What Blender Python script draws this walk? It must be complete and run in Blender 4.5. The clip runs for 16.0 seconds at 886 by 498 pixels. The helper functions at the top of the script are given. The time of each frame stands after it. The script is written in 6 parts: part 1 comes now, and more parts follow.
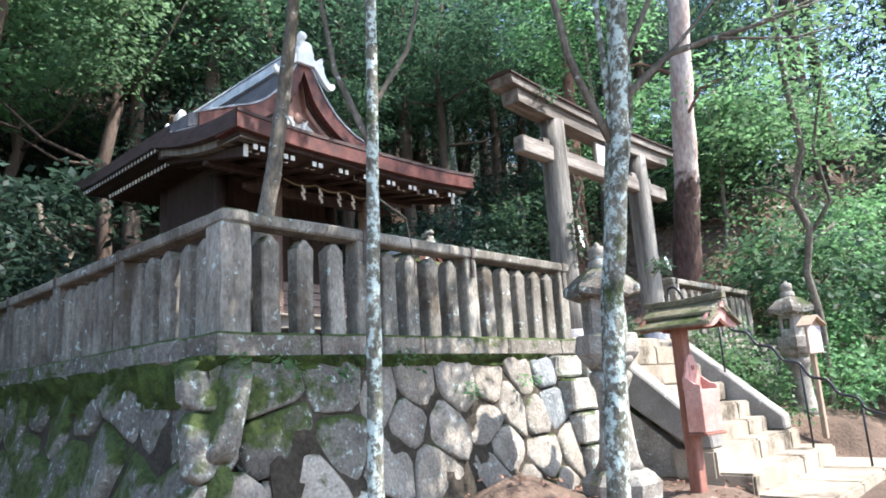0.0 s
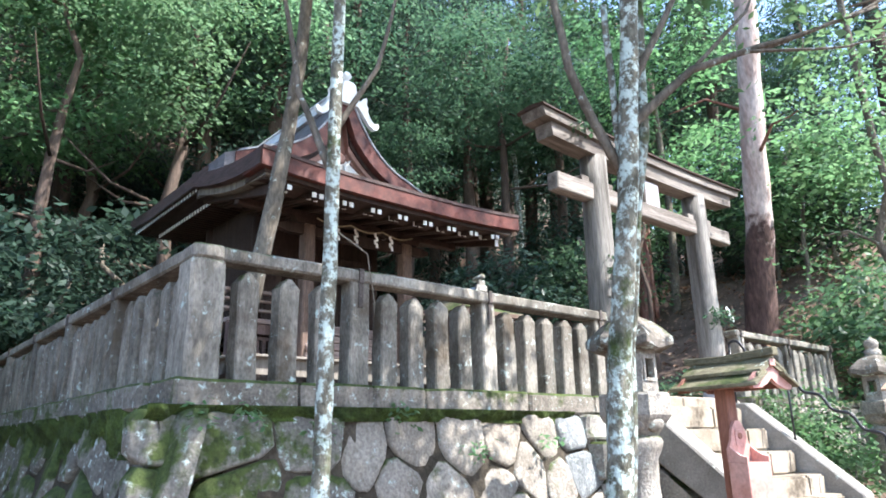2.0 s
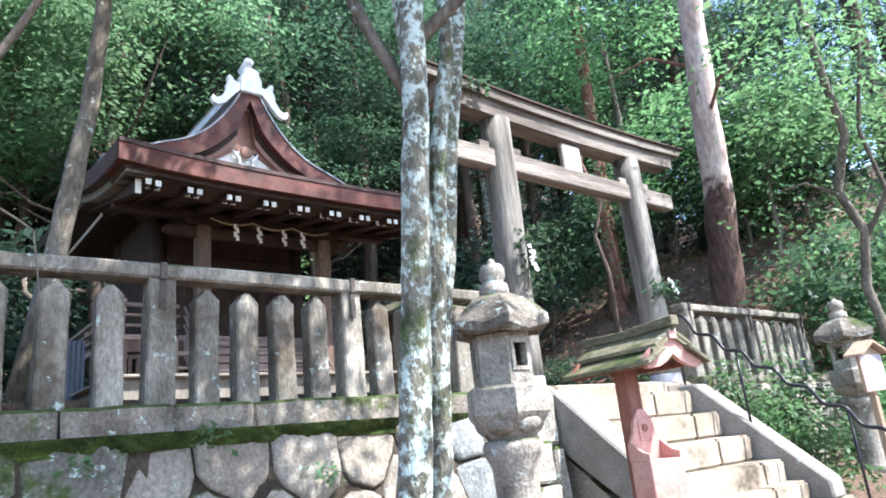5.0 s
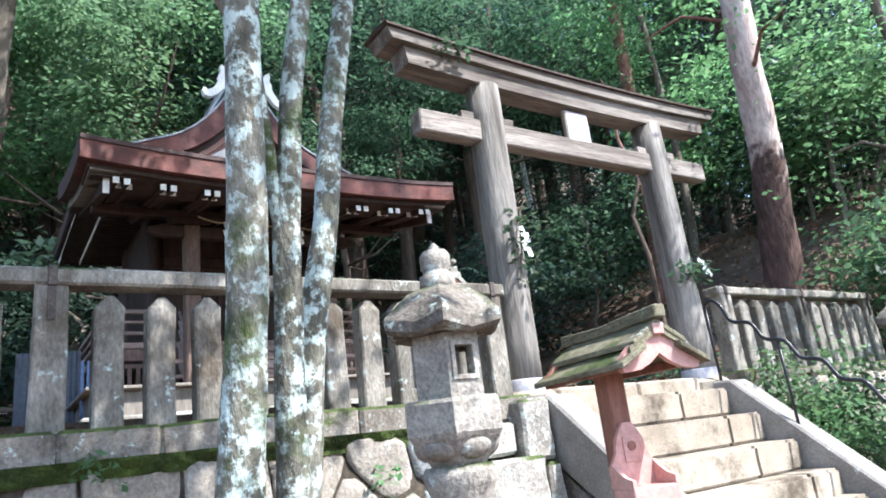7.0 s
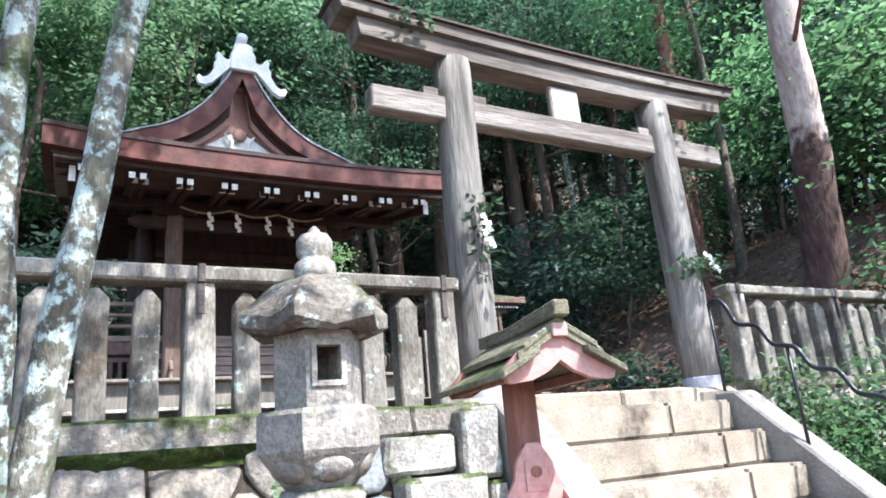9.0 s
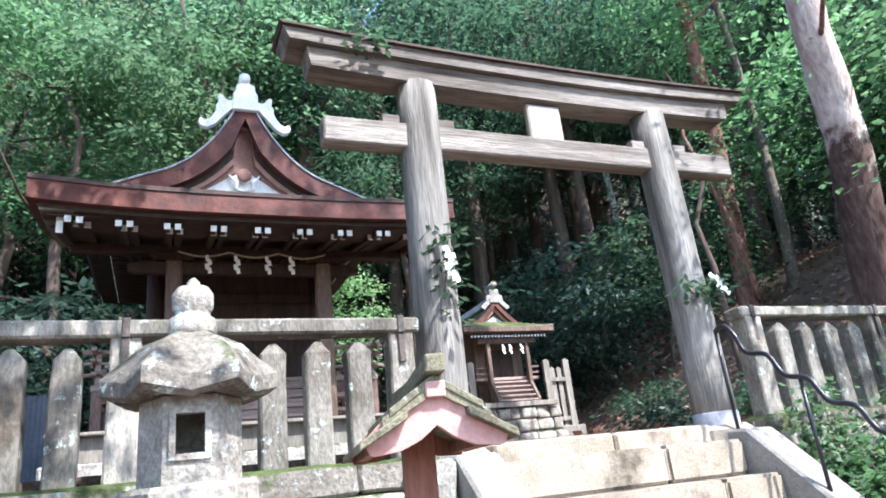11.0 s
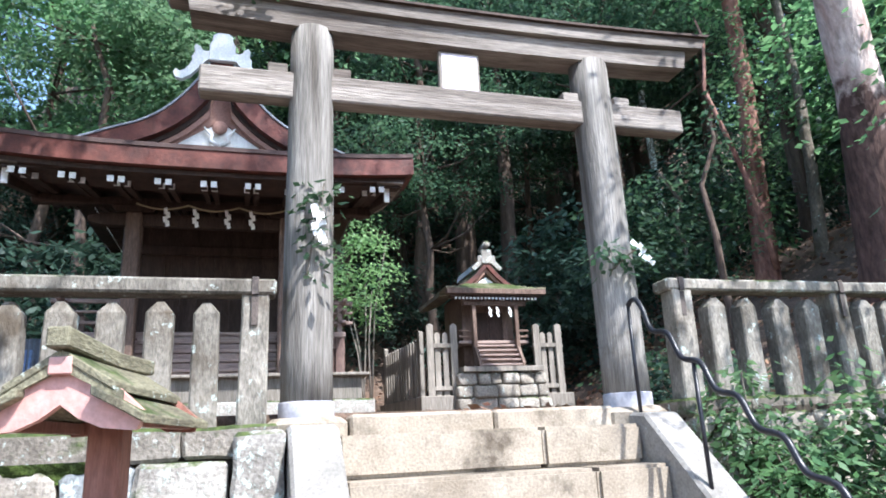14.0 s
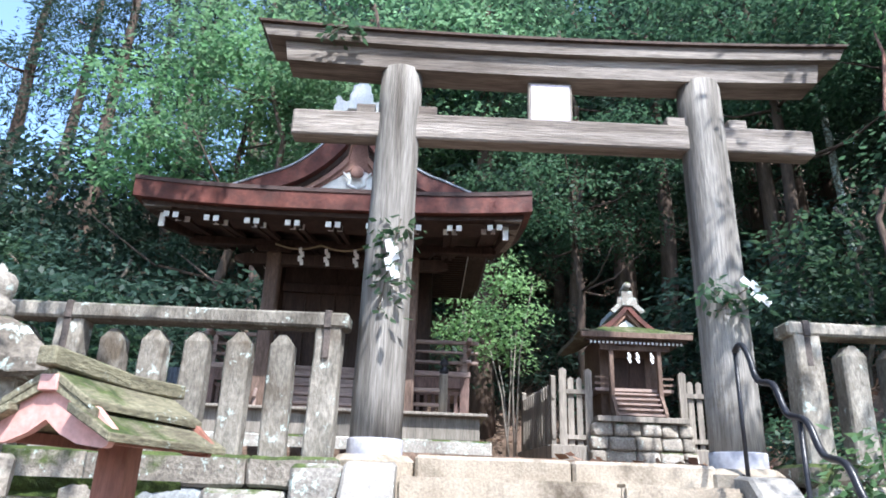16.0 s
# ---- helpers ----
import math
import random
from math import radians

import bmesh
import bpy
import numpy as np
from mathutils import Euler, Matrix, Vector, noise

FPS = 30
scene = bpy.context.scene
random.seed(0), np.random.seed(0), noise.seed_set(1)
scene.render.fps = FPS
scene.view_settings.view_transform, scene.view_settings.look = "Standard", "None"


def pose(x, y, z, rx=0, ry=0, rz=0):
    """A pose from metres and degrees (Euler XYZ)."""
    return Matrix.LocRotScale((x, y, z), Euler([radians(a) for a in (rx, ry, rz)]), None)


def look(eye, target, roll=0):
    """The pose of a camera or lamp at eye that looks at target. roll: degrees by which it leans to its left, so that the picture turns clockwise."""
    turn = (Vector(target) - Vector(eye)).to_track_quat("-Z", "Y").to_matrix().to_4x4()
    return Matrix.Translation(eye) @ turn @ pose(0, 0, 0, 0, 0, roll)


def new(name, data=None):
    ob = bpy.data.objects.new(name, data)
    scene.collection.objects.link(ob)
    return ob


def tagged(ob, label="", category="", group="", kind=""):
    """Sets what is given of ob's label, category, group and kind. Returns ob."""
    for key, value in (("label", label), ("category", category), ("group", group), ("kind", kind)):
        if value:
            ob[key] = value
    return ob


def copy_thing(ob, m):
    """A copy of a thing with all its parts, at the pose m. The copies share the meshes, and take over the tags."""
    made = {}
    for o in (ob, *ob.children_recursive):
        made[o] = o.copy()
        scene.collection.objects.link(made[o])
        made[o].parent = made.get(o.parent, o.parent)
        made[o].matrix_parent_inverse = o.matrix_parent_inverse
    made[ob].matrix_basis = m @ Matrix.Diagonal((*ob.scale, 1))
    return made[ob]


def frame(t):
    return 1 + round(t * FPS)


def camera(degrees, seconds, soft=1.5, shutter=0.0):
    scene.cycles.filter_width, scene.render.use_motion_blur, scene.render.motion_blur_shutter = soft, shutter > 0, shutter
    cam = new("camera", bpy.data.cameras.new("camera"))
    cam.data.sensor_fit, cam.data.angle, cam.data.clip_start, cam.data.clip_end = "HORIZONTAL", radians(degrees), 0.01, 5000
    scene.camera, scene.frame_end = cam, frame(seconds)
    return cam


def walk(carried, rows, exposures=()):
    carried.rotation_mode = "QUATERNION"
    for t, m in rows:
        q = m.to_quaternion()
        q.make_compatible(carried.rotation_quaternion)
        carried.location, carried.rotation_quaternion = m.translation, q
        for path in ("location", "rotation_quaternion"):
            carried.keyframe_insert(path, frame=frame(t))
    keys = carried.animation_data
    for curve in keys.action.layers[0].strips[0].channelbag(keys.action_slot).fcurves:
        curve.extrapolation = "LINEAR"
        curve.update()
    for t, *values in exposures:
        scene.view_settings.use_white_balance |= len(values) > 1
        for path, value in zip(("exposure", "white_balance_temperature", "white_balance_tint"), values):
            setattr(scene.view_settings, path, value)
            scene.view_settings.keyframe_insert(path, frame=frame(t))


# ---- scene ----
cam = camera(66.0, 16.0, soft=1.8)
PATH = [
    (0, (0.081, 0.294, 1.518), (-1.236, 1.745, 1.918), -3.5),
    (0.5, (0.049, 0.448, 1.609), (-1.292, 1.859, 2.069), -3.1),
    (1, (0.12, 0.641, 1.582), (-1.259, 1.99, 2.11), -2.7),
    (1.5, (0.159, 0.885, 1.582), (-1.284, 2.167, 2.107), -3.7),
    (2, (0.137, 1.129, 1.579), (-1.317, 2.391, 2.119), -1.1),
    (2.5, (0.121, 1.327, 1.596), (-1.319, 2.582, 2.189), -4.6),
    (3, (0.165, 1.612, 1.589), (-1.31, 2.83, 2.172), -2.5),
    (3.5, (0.168, 1.848, 1.575), (-1.361, 3.03, 2.088), -5.9),
    (4, (0.11, 2.099, 1.58), (-1.406, 3.295, 2.101), -5.5),
    (4.5, (0.097, 2.376, 1.585), (-1.377, 3.612, 2.132), -7.3),
    (5, (0.133, 2.7, 1.592), (-1.327, 3.953, 2.141), -5.8),
    (7.5, (-0.057, 4.043, 1.694), (-1.668, 5.076, 2.275), -7.2),
    (8, (-0.006, 4.318, 1.679), (-1.647, 5.277, 2.305), -6.7),
    (8.5, (-0.017, 4.623, 1.681), (-1.69, 5.552, 2.262), -6.4),
    (9, (-0.067, 4.85, 1.691), (-1.743, 5.784, 2.255), -5.0),
    (11.5, (-0.007, 5.934, 1.823), (-1.769, 6.624, 2.47), -6.3),
    (12, (0.077, 6.174, 1.827), (-1.718, 6.805, 2.443), -5.5),
    (12.5, (0.071, 6.366, 1.815), (-1.706, 7.134, 2.315), -6.2),
    (13, (0.015, 6.63, 1.818), (-1.665, 7.596, 2.311), -5.4),
    (13.5, (0.03, 6.875, 1.824), (-1.695, 7.747, 2.335), -5.8),
    (14, (0.121, 7.125, 1.836), (-1.726, 7.667, 2.38), -2.7),
    (14.5, (0.096, 7.297, 1.811), (-1.758, 7.778, 2.387), -2.1),
    (15, (0.018, 7.458, 1.825), (-1.854, 7.834, 2.421), -2.4),
    (15.5, (-0.002, 7.596, 1.827), (-1.893, 7.787, 2.449), -2.6),
    (16, (0.065, 7.832, 1.825), (-1.82, 7.854, 2.493), 2.2),
]
walk(cam, [(t, look(eye, target, roll)) for t, eye, target, roll in PATH],
     exposures=((0.0, 1.96, 6250, 10), (2.5, 2.2, 6200, 10), (4.0, 2.18, 6150, 10), (7.5, 1.9, 6000, 10), (9.0, 1.9, 5950, 10), (11.5, 2.04, 5850, 10), (13.0, 1.9, 5850, 10), (16.0, 1.76, 5850, 10)))

# ---- light ----
SUN_ELEV, SUN_AZ = 52.0, 62.0          # azimuth of the sun, clockwise from +y
world = bpy.data.worlds.new("sky_world")
scene.world = world
world.use_nodes = True
_nt = world.node_tree
_sky = _nt.nodes.new("ShaderNodeTexSky")
_sky.sky_type = "NISHITA"
_sky.sun_disc = False
_sky.sun_elevation = radians(SUN_ELEV)
_sky.sun_rotation = radians(SUN_AZ)
_bg = _nt.nodes["Background"]
_nt.links.new(_sky.outputs[0], _bg.inputs[0])
_bg.inputs[1].default_value = 0.15
sun = new("sun", bpy.data.lights.new("sun", "SUN"))
sun.data.energy, sun.data.angle, sun.data.color = 3.6, radians(0.6), (1.0, 0.96, 0.9)
_sd = Vector((math.sin(radians(SUN_AZ)) * math.cos(radians(SUN_ELEV)), math.cos(radians(SUN_AZ)) * math.cos(radians(SUN_ELEV)), math.sin(radians(SUN_ELEV))))
sun.matrix_world = look(tuple(_sd * 60), (0, 0, 0))

# ---- materials ----
def mat(name, a, b, scale=3.0, rough=0.85, bump=0.3, fine=40.0, stretch=(1, 1, 1), moss=0.0, lichen=0.0, vary=0.15, metal=0.0, dark=0.55, mossup=True, stain=0.0, lsc=14.0, above=None):
    m = bpy.data.materials.new(name)
    m.use_nodes = True
    nt = m.node_tree
    n, L = nt.nodes, nt.links
    p = n["Principled BSDF"]
    geo = n.new("ShaderNodeNewGeometry")
    mp = n.new("ShaderNodeMapping")
    mp.inputs["Scale"].default_value = stretch
    L.new(geo.outputs["Position"], mp.inputs["Vector"])

    def nz(sc, det=6.0, src=mp, rg=0.6):
        t = n.new("ShaderNodeTexNoise")
        t.inputs["Scale"].default_value, t.inputs["Detail"].default_value, t.inputs["Roughness"].default_value = sc, det, rg
        L.new(src.outputs[0], t.inputs["Vector"])
        return t.outputs["Fac"]

    def ramp(src, lo, hi):
        r = n.new("ShaderNodeMapRange")
        r.inputs[1].default_value, r.inputs[2].default_value = lo, hi
        L.new(src, r.inputs[0])
        return r.outputs[0]

    def mix(f, c1, c2, mode="MIX"):
        x = n.new("ShaderNodeMix")
        x.data_type, x.blend_type = "RGBA", mode
        for sock, v in ((x.inputs[0], f), (x.inputs[6], c1), (x.inputs[7], c2)):
            if isinstance(v, (int, float)):
                sock.default_value = v
            elif isinstance(v, tuple):
                sock.default_value = (*v, 1)
            else:
                L.new(v, sock)
        return x.outputs[2]

    big, small = nz(scale), nz(fine, 4.0)
    col = mix(ramp(big, 0.32, 0.68), a, b)
    col = mix(1.0, col, mix(ramp(small, 0.3, 0.7), (dark, dark, dark), (1.15, 1.15, 1.15)), "MULTIPLY")
    if vary:
        oi = n.new("ShaderNodeObjectInfo")
        hs = n.new("ShaderNodeHueSaturation")
        L.new(col, hs.inputs["Color"])
        L.new(n_range(n, L, oi.outputs["Random"], 1 - vary, 1 + vary), hs.inputs["Value"])
        col = hs.outputs[0]
    if stain:
        sv = nz(1.7, 7.0, geo, 0.7)
        col = mix(ramp(sv, 0.66 - 0.12 * stain, 0.8 - 0.12 * stain), col, (0.09, 0.07, 0.05))
    if above:
        zz, ca, cb = above
        sp_ = n.new("ShaderNodeSeparateXYZ")
        L.new(geo.outputs["Position"], sp_.inputs[0])
        ad_ = n.new("ShaderNodeMath")
        ad_.operation = "MULTIPLY_ADD"
        L.new(nz(2.2, 6.0, geo, 0.65), ad_.inputs[0])
        ad_.inputs[1].default_value = 2.6
        L.new(sp_.outputs["Z"], ad_.inputs[2])
        hi = mix(1.0, mix(ramp(big, 0.32, 0.68), ca, cb), mix(ramp(small, 0.3, 0.7), (0.6, 0.6, 0.6), (1.15, 1.15, 1.15)), "MULTIPLY")
        col = mix(ramp(ad_.outputs[0], zz + 1.15, zz + 1.5), col, hi)
    if lichen:
        lv = nz(lsc, 6.0, geo, 0.7)
        col = mix(ramp(lv, 0.68 - 0.22 * lichen, 0.76 - 0.22 * lichen), col, (0.47, 0.55, 0.51))
    if moss:
        mz = nz(2.6, 6.0, geo, 0.65)
        mm = n.new("ShaderNodeMath")
        mm.operation = "ADD"
        if mossup:
            sep = n.new("ShaderNodeSeparateXYZ")
            L.new(geo.outputs["Normal"], sep.inputs[0])
            L.new(n_range(n, L, sep.outputs["Z"], -0.08, 0.22, -0.2, 0.9), mm.inputs[1])
        else:
            mm.inputs[1].default_value = 0.0
        L.new(mz, mm.inputs[0])
        mc = mix(ramp(nz(18.0, 3.0, geo), 0.3, 0.7), (0.024, 0.034, 0.011), (0.075, 0.1, 0.028))
        col = mix(ramp(mm.outputs[0], 0.74 - 0.3 * moss, 0.84 - 0.3 * moss), col, mc)
    L.new(col, p.inputs["Base Color"])
    p.inputs["Roughness"].default_value = rough
    p.inputs["Metallic"].default_value = metal
    p.inputs["Specular IOR Level"].default_value = 0.3
    if bump:
        bp = n.new("ShaderNodeBump")
        bp.inputs["Strength"].default_value, bp.inputs["Distance"].default_value = bump, 0.02
        ad = n.new("ShaderNodeMath")
        ad.operation = "ADD"
        L.new(small, ad.inputs[0])
        L.new(big, ad.inputs[1])
        L.new(ad.outputs[0], bp.inputs["Height"])
        L.new(bp.outputs[0], p.inputs["Normal"])
    return m


def n_range(n, L, src, lo, hi, f0=0.0, f1=1.0):
    r = n.new("ShaderNodeMapRange")
    r.inputs[1].default_value, r.inputs[2].default_value, r.inputs[3].default_value, r.inputs[4].default_value = f0, f1, lo, hi
    L.new(src, r.inputs[0])
    return r.outputs[0]


def leafmat(name, a, b, trans=0.5, gloss=0.35):
    m = bpy.data.materials.new(name)
    m.use_nodes = True
    nt = m.node_tree
    n, L = nt.nodes, nt.links
    p = n["Principled BSDF"]
    geo, oi = n.new("ShaderNodeNewGeometry"), n.new("ShaderNodeObjectInfo")
    x = n.new("ShaderNodeMix")
    x.data_type = "RGBA"
    x.inputs[6].default_value, x.inputs[7].default_value = (*a, 1), (*b, 1)
    L.new(geo.outputs["Random Per Island"], x.inputs[0])
    hs = n.new("ShaderNodeHueSaturation")
    L.new(x.outputs[2], hs.inputs["Color"])
    L.new(n_range(n, L, oi.outputs["Random"], 0.7, 1.35), hs.inputs["Value"])
    L.new(n_range(n, L, oi.outputs["Random"], 0.485, 0.515), hs.inputs["Hue"])
    L.new(hs.outputs[0], p.inputs["Base Color"])
    p.inputs["Roughness"].default_value = 0.5
    p.inputs["Specular IOR Level"].default_value = gloss
    tr = n.new("ShaderNodeBsdfTranslucent")
    hs2 = n.new("ShaderNodeHueSaturation")
    hs2.inputs["Value"].default_value, hs2.inputs["Hue"].default_value = 1.5, 0.485
    L.new(hs.outputs[0], hs2.inputs["Color"])
    L.new(hs2.outputs[0], tr.inputs["Color"])
    ms = n.new("ShaderNodeMixShader")
    ms.inputs[0].default_value = trans
    L.new(p.outputs[0], ms.inputs[1])
    L.new(tr.outputs[0], ms.inputs[2])
    L.new(ms.outputs[0], n["Material Output"].inputs[0])
    return m


GRANITE = mat("weathered_granite", (0.2, 0.18, 0.155), (0.46, 0.425, 0.38), 3.6, 0.9, 0.5, 45, moss=0.42, lichen=0.62, dark=0.6)
FENCE_STONE = mat("fence_stone", (0.12, 0.105, 0.085), (0.36, 0.325, 0.275), 4.5, 0.92, 0.55, 50, stretch=(1, 1, 0.45), moss=0.2, lichen=0.36, vary=0.22, stain=1.1, lsc=9.0)
WALL_STONE = mat("wall_stone", (0.2, 0.175, 0.145), (0.4, 0.355, 0.305), 3.2, 0.92, 0.6, 38, moss=0.36, lichen=0.4, vary=0.15)
MOSSY_STONE = mat("mossy_stone", (0.11, 0.1, 0.085), (0.27, 0.25, 0.22), 2.6, 0.95, 0.6, 34, moss=0.86, lichen=0.5, vary=0.25)
CURB_STONE = mat("curb_stone", (0.13, 0.11, 0.09), (0.31, 0.275, 0.23), 4.0, 0.93, 0.6, 40, moss=0.8, lichen=0.42, vary=0.25, stain=0.5)
STEP_STONE = mat("step_stone", (0.25, 0.203, 0.152), (0.4, 0.342, 0.27), 2.2, 0.85, 0.3, 60, vary=0.06, dark=0.74, stain=1.25)
STRINGER = mat("stringer_stone", (0.17, 0.157, 0.14), (0.32, 0.298, 0.272), 2.5, 0.88, 0.3, 50, lichen=0.2, vary=0.06, dark=0.75)
TORII_WOOD = mat("torii_wood", (0.085, 0.072, 0.06), (0.35, 0.325, 0.295), 2.6, 0.8, 0.5, 34, stretch=(3, 3, 0.18), vary=0.08, dark=0.5, stain=0.3)
BEAM_WOOD = mat("torii_beam_wood", (0.08, 0.06, 0.048), (0.34, 0.3, 0.265), 2.6, 0.8, 0.5, 34, stretch=(3, 0.18, 3), vary=0.12, dark=0.5, stain=0.3)
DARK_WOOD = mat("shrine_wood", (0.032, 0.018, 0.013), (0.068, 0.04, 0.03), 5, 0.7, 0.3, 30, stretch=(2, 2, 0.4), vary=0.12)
BROWN_WOOD = mat("brown_post_wood", (0.12, 0.075, 0.055), (0.2, 0.135, 0.105), 5, 0.7, 0.3, 30, stretch=(2, 2, 0.4), vary=0.12)
DULL_RED = mat("dull_red_wood", (0.11, 0.065, 0.055), (0.2, 0.13, 0.11), 5, 0.75, 0.3, 30, stretch=(2, 2, 0.4), vary=0.12)
SLATE = mat("slate_grey_sheet", (0.06, 0.066, 0.085), (0.1, 0.11, 0.135), 4, 0.6, 0.1, 30, vary=0.03, dark=0.85)
EAVE_BARK = mat("eave_bark_edge", (0.045, 0.03, 0.028), (0.1, 0.062, 0.055), 4, 0.75, 0.3, 30, stretch=(1, 1, 6), vary=0.08, dark=0.7)
RED_WOOD = mat("vermilion_board", (0.052, 0.018, 0.014), (0.15, 0.046, 0.033), 4, 0.58, 0.25, 25, vary=0.08, dark=0.75)
PINK_WOOD = mat("faded_red_board", (0.27, 0.15, 0.12), (0.38, 0.22, 0.17), 5, 0.75, 0.25, 35, vary=0.1, dark=0.75)
FLOOR_WOOD = mat("greyed_stair_board", (0.24, 0.17, 0.145), (0.36, 0.27, 0.235), 5, 0.8, 0.3, 30, stretch=(2, 0.3, 2), vary=0.12, dark=0.7)
BARK_ROOF = mat("cypress_bark_roof", (0.1, 0.095, 0.1), (0.2, 0.19, 0.2), 3, 0.8, 0.5, 60, stretch=(1, 1, 1), vary=0.05)
EDGE_METAL = mat("dull_edge_metal", (0.2, 0.21, 0.23), (0.34, 0.35, 0.37), 5, 0.5, 0.1, 40, vary=0.04, dark=0.8)
RIDGE_TILE = mat("ridge_metal", (0.45, 0.47, 0.5), (0.72, 0.73, 0.74), 5, 0.45, 0.15, 40, vary=0.04, dark=0.8)
WHITE = mat("white_paint", (0.72, 0.71, 0.68), (0.84, 0.83, 0.8), 6, 0.7, 0.1, 40, vary=0.04, dark=0.85)
NOTICE = mat("aged_notice_paper", (0.42, 0.38, 0.41), (0.52, 0.48, 0.53), 5, 0.7, 0.0, 40, vary=0, dark=0.9)
BAND = mat("dull_tin_band", (0.3, 0.3, 0.34), (0.42, 0.4, 0.42), 6, 0.6, 0.1, 30, vary=0.03, dark=0.8)
PAPER = mat("white_paper", (0.8, 0.8, 0.8), (0.88, 0.88, 0.88), 6, 0.8, 0.0, 40, vary=0.02, dark=0.95)
ROPE = mat("straw_rope", (0.3, 0.24, 0.15), (0.45, 0.38, 0.25), 20, 0.95, 0.4, 120, vary=0.05)
IRON = mat("black_iron", (0.012, 0.012, 0.016), (0.03, 0.03, 0.036), 8, 0.32, 0.1, 60, vary=0.05, dark=0.7)
IRON_GREY = mat("rusty_iron", (0.06, 0.05, 0.045), (0.14, 0.11, 0.095), 10, 0.8, 0.2, 60, vary=0.1)
BOX_RED = mat("box_red_paint", (0.46, 0.22, 0.18), (0.56, 0.33, 0.29), 4, 0.55, 0.15, 30, vary=0.06, dark=0.8)
POST_RED = mat("post_red_stain", (0.2, 0.085, 0.06), (0.3, 0.14, 0.105), 5, 0.7, 0.25, 30, stretch=(2, 2, 0.4), vary=0.08, dark=0.7)
BOX_ROOF = mat("mossy_roof_board", (0.12, 0.105, 0.07), (0.25, 0.23, 0.15), 5, 0.9, 0.4, 40, stretch=(0.4, 2, 2), moss=0.2, lichen=0.25, vary=0.15)
SIGN_WOOD = mat("sign_wood", (0.26, 0.18, 0.125), (0.38, 0.28, 0.21), 5, 0.8, 0.25, 30, stretch=(2, 2, 0.4), vary=0.08, dark=0.75)
INK = mat("sign_ink", (0.12, 0.12, 0.2), (0.2, 0.2, 0.28), 10, 0.8, 0.0, 40, vary=0)
BLUE = mat("blue_paint", (0.1, 0.16, 0.3), (0.16, 0.22, 0.36), 5, 0.6, 0.1, 30, vary=0.05)
GREY_FENCE = mat("greyed_fence_wood", (0.17, 0.15, 0.125), (0.32, 0.28, 0.24), 5, 0.85, 0.35, 30, stretch=(3, 3, 0.3), vary=0.2, dark=0.65)
GROUND = mat("leaf_litter_soil", (0.075, 0.05, 0.035), (0.2, 0.135, 0.1), 1.4, 0.97, 0.8, 30, moss=0.0, vary=0, dark=0.5)
JOINT = mat("joint_soil", (0.035, 0.028, 0.02), (0.08, 0.065, 0.048), 3.0, 0.97, 0.6, 30, moss=0.4, vary=0, dark=0.5)
LICHEN_BARK = mat("lichen_bark", (0.1, 0.095, 0.07), (0.24, 0.225, 0.18), 5, 0.92, 0.7, 40, stretch=(1, 1, 0.5), moss=0.62, lichen=0.88, vary=0.05, mossup=False, lsc=15.0)
GREY_BARK = mat("grey_bark", (0.09, 0.075, 0.058), (0.2, 0.17, 0.135), 5, 0.92, 0.6, 40, stretch=(1, 1, 0.4), moss=0.25, lichen=0.3, vary=0.15, mossup=False)
PINE_BARK = mat("red_pine_bark", (0.16, 0.06, 0.04), (0.36, 0.2, 0.155), 5, 0.9, 0.8, 22, stretch=(1, 1, 0.35), vary=0.08, dark=0.4)
# Upper bark peels paler; its colour is raised further to read as sunlit.
LOW_PINE = mat("two_toned_pine_bark", (0.06, 0.035, 0.028), (0.16, 0.095, 0.08), 5, 0.95, 0.9, 18, stretch=(1, 1, 0.3), vary=0.05, dark=0.4, above=(5.3, (0.4, 0.28, 0.24), (0.7, 0.6, 0.55)))
LANTERN_STONE = mat("lantern_stone", (0.18, 0.155, 0.13), (0.43, 0.39, 0.335), 4.2, 0.92, 0.55, 45, moss=0.2, lichen=0.4, lsc=10.0, dark=0.55, vary=0.08)
LANTERN_ROOF = mat("dark_lantern_roof_stone", (0.085, 0.07, 0.056), (0.25, 0.22, 0.185), 4.2, 0.93, 0.55, 45, moss=0.15, lichen=0.5, lsc=8.0, dark=0.5, vary=0.08)
# Sapling leaves: colour lightened as though direct sun reached them.
LEAF_SUNLIT_SAPLING = leafmat("lime_leaf", (0.11, 0.2, 0.08), (0.2, 0.32, 0.15), 0.6)
DARK_BARK = mat("cedar_bark", (0.06, 0.04, 0.03), (0.14, 0.1, 0.078), 4, 0.95, 0.6, 24, stretch=(1.5, 1.5, 0.2), vary=0.25)
LEAF_BRIGHT = leafmat("broad_leaf_bright", (0.07, 0.16, 0.065), (0.14, 0.25, 0.12))
LEAF_MID = leafmat("broad_leaf", (0.028, 0.064, 0.038), (0.068, 0.12, 0.066))
# Pale green for b0 crowns, with the sunlight put into the leaf colour.
LEAF_SUNLIT_CROWN = leafmat("young_leaf", (0.08, 0.175, 0.085), (0.155, 0.27, 0.15), 0.55)
LEAF_DARK = leafmat("cedar_leaf", (0.02, 0.04, 0.03), (0.048, 0.084, 0.06), 0.45)
MOSS = mat("thick_moss", (0.022, 0.035, 0.008), (0.075, 0.11, 0.022), 6, 1.0, 0.8, 60, vary=0, dark=0.5)
LEAF_DEAD = leafmat("fallen_leaf", (0.17, 0.1, 0.055), (0.34, 0.2, 0.14), 0.1, 0.2)


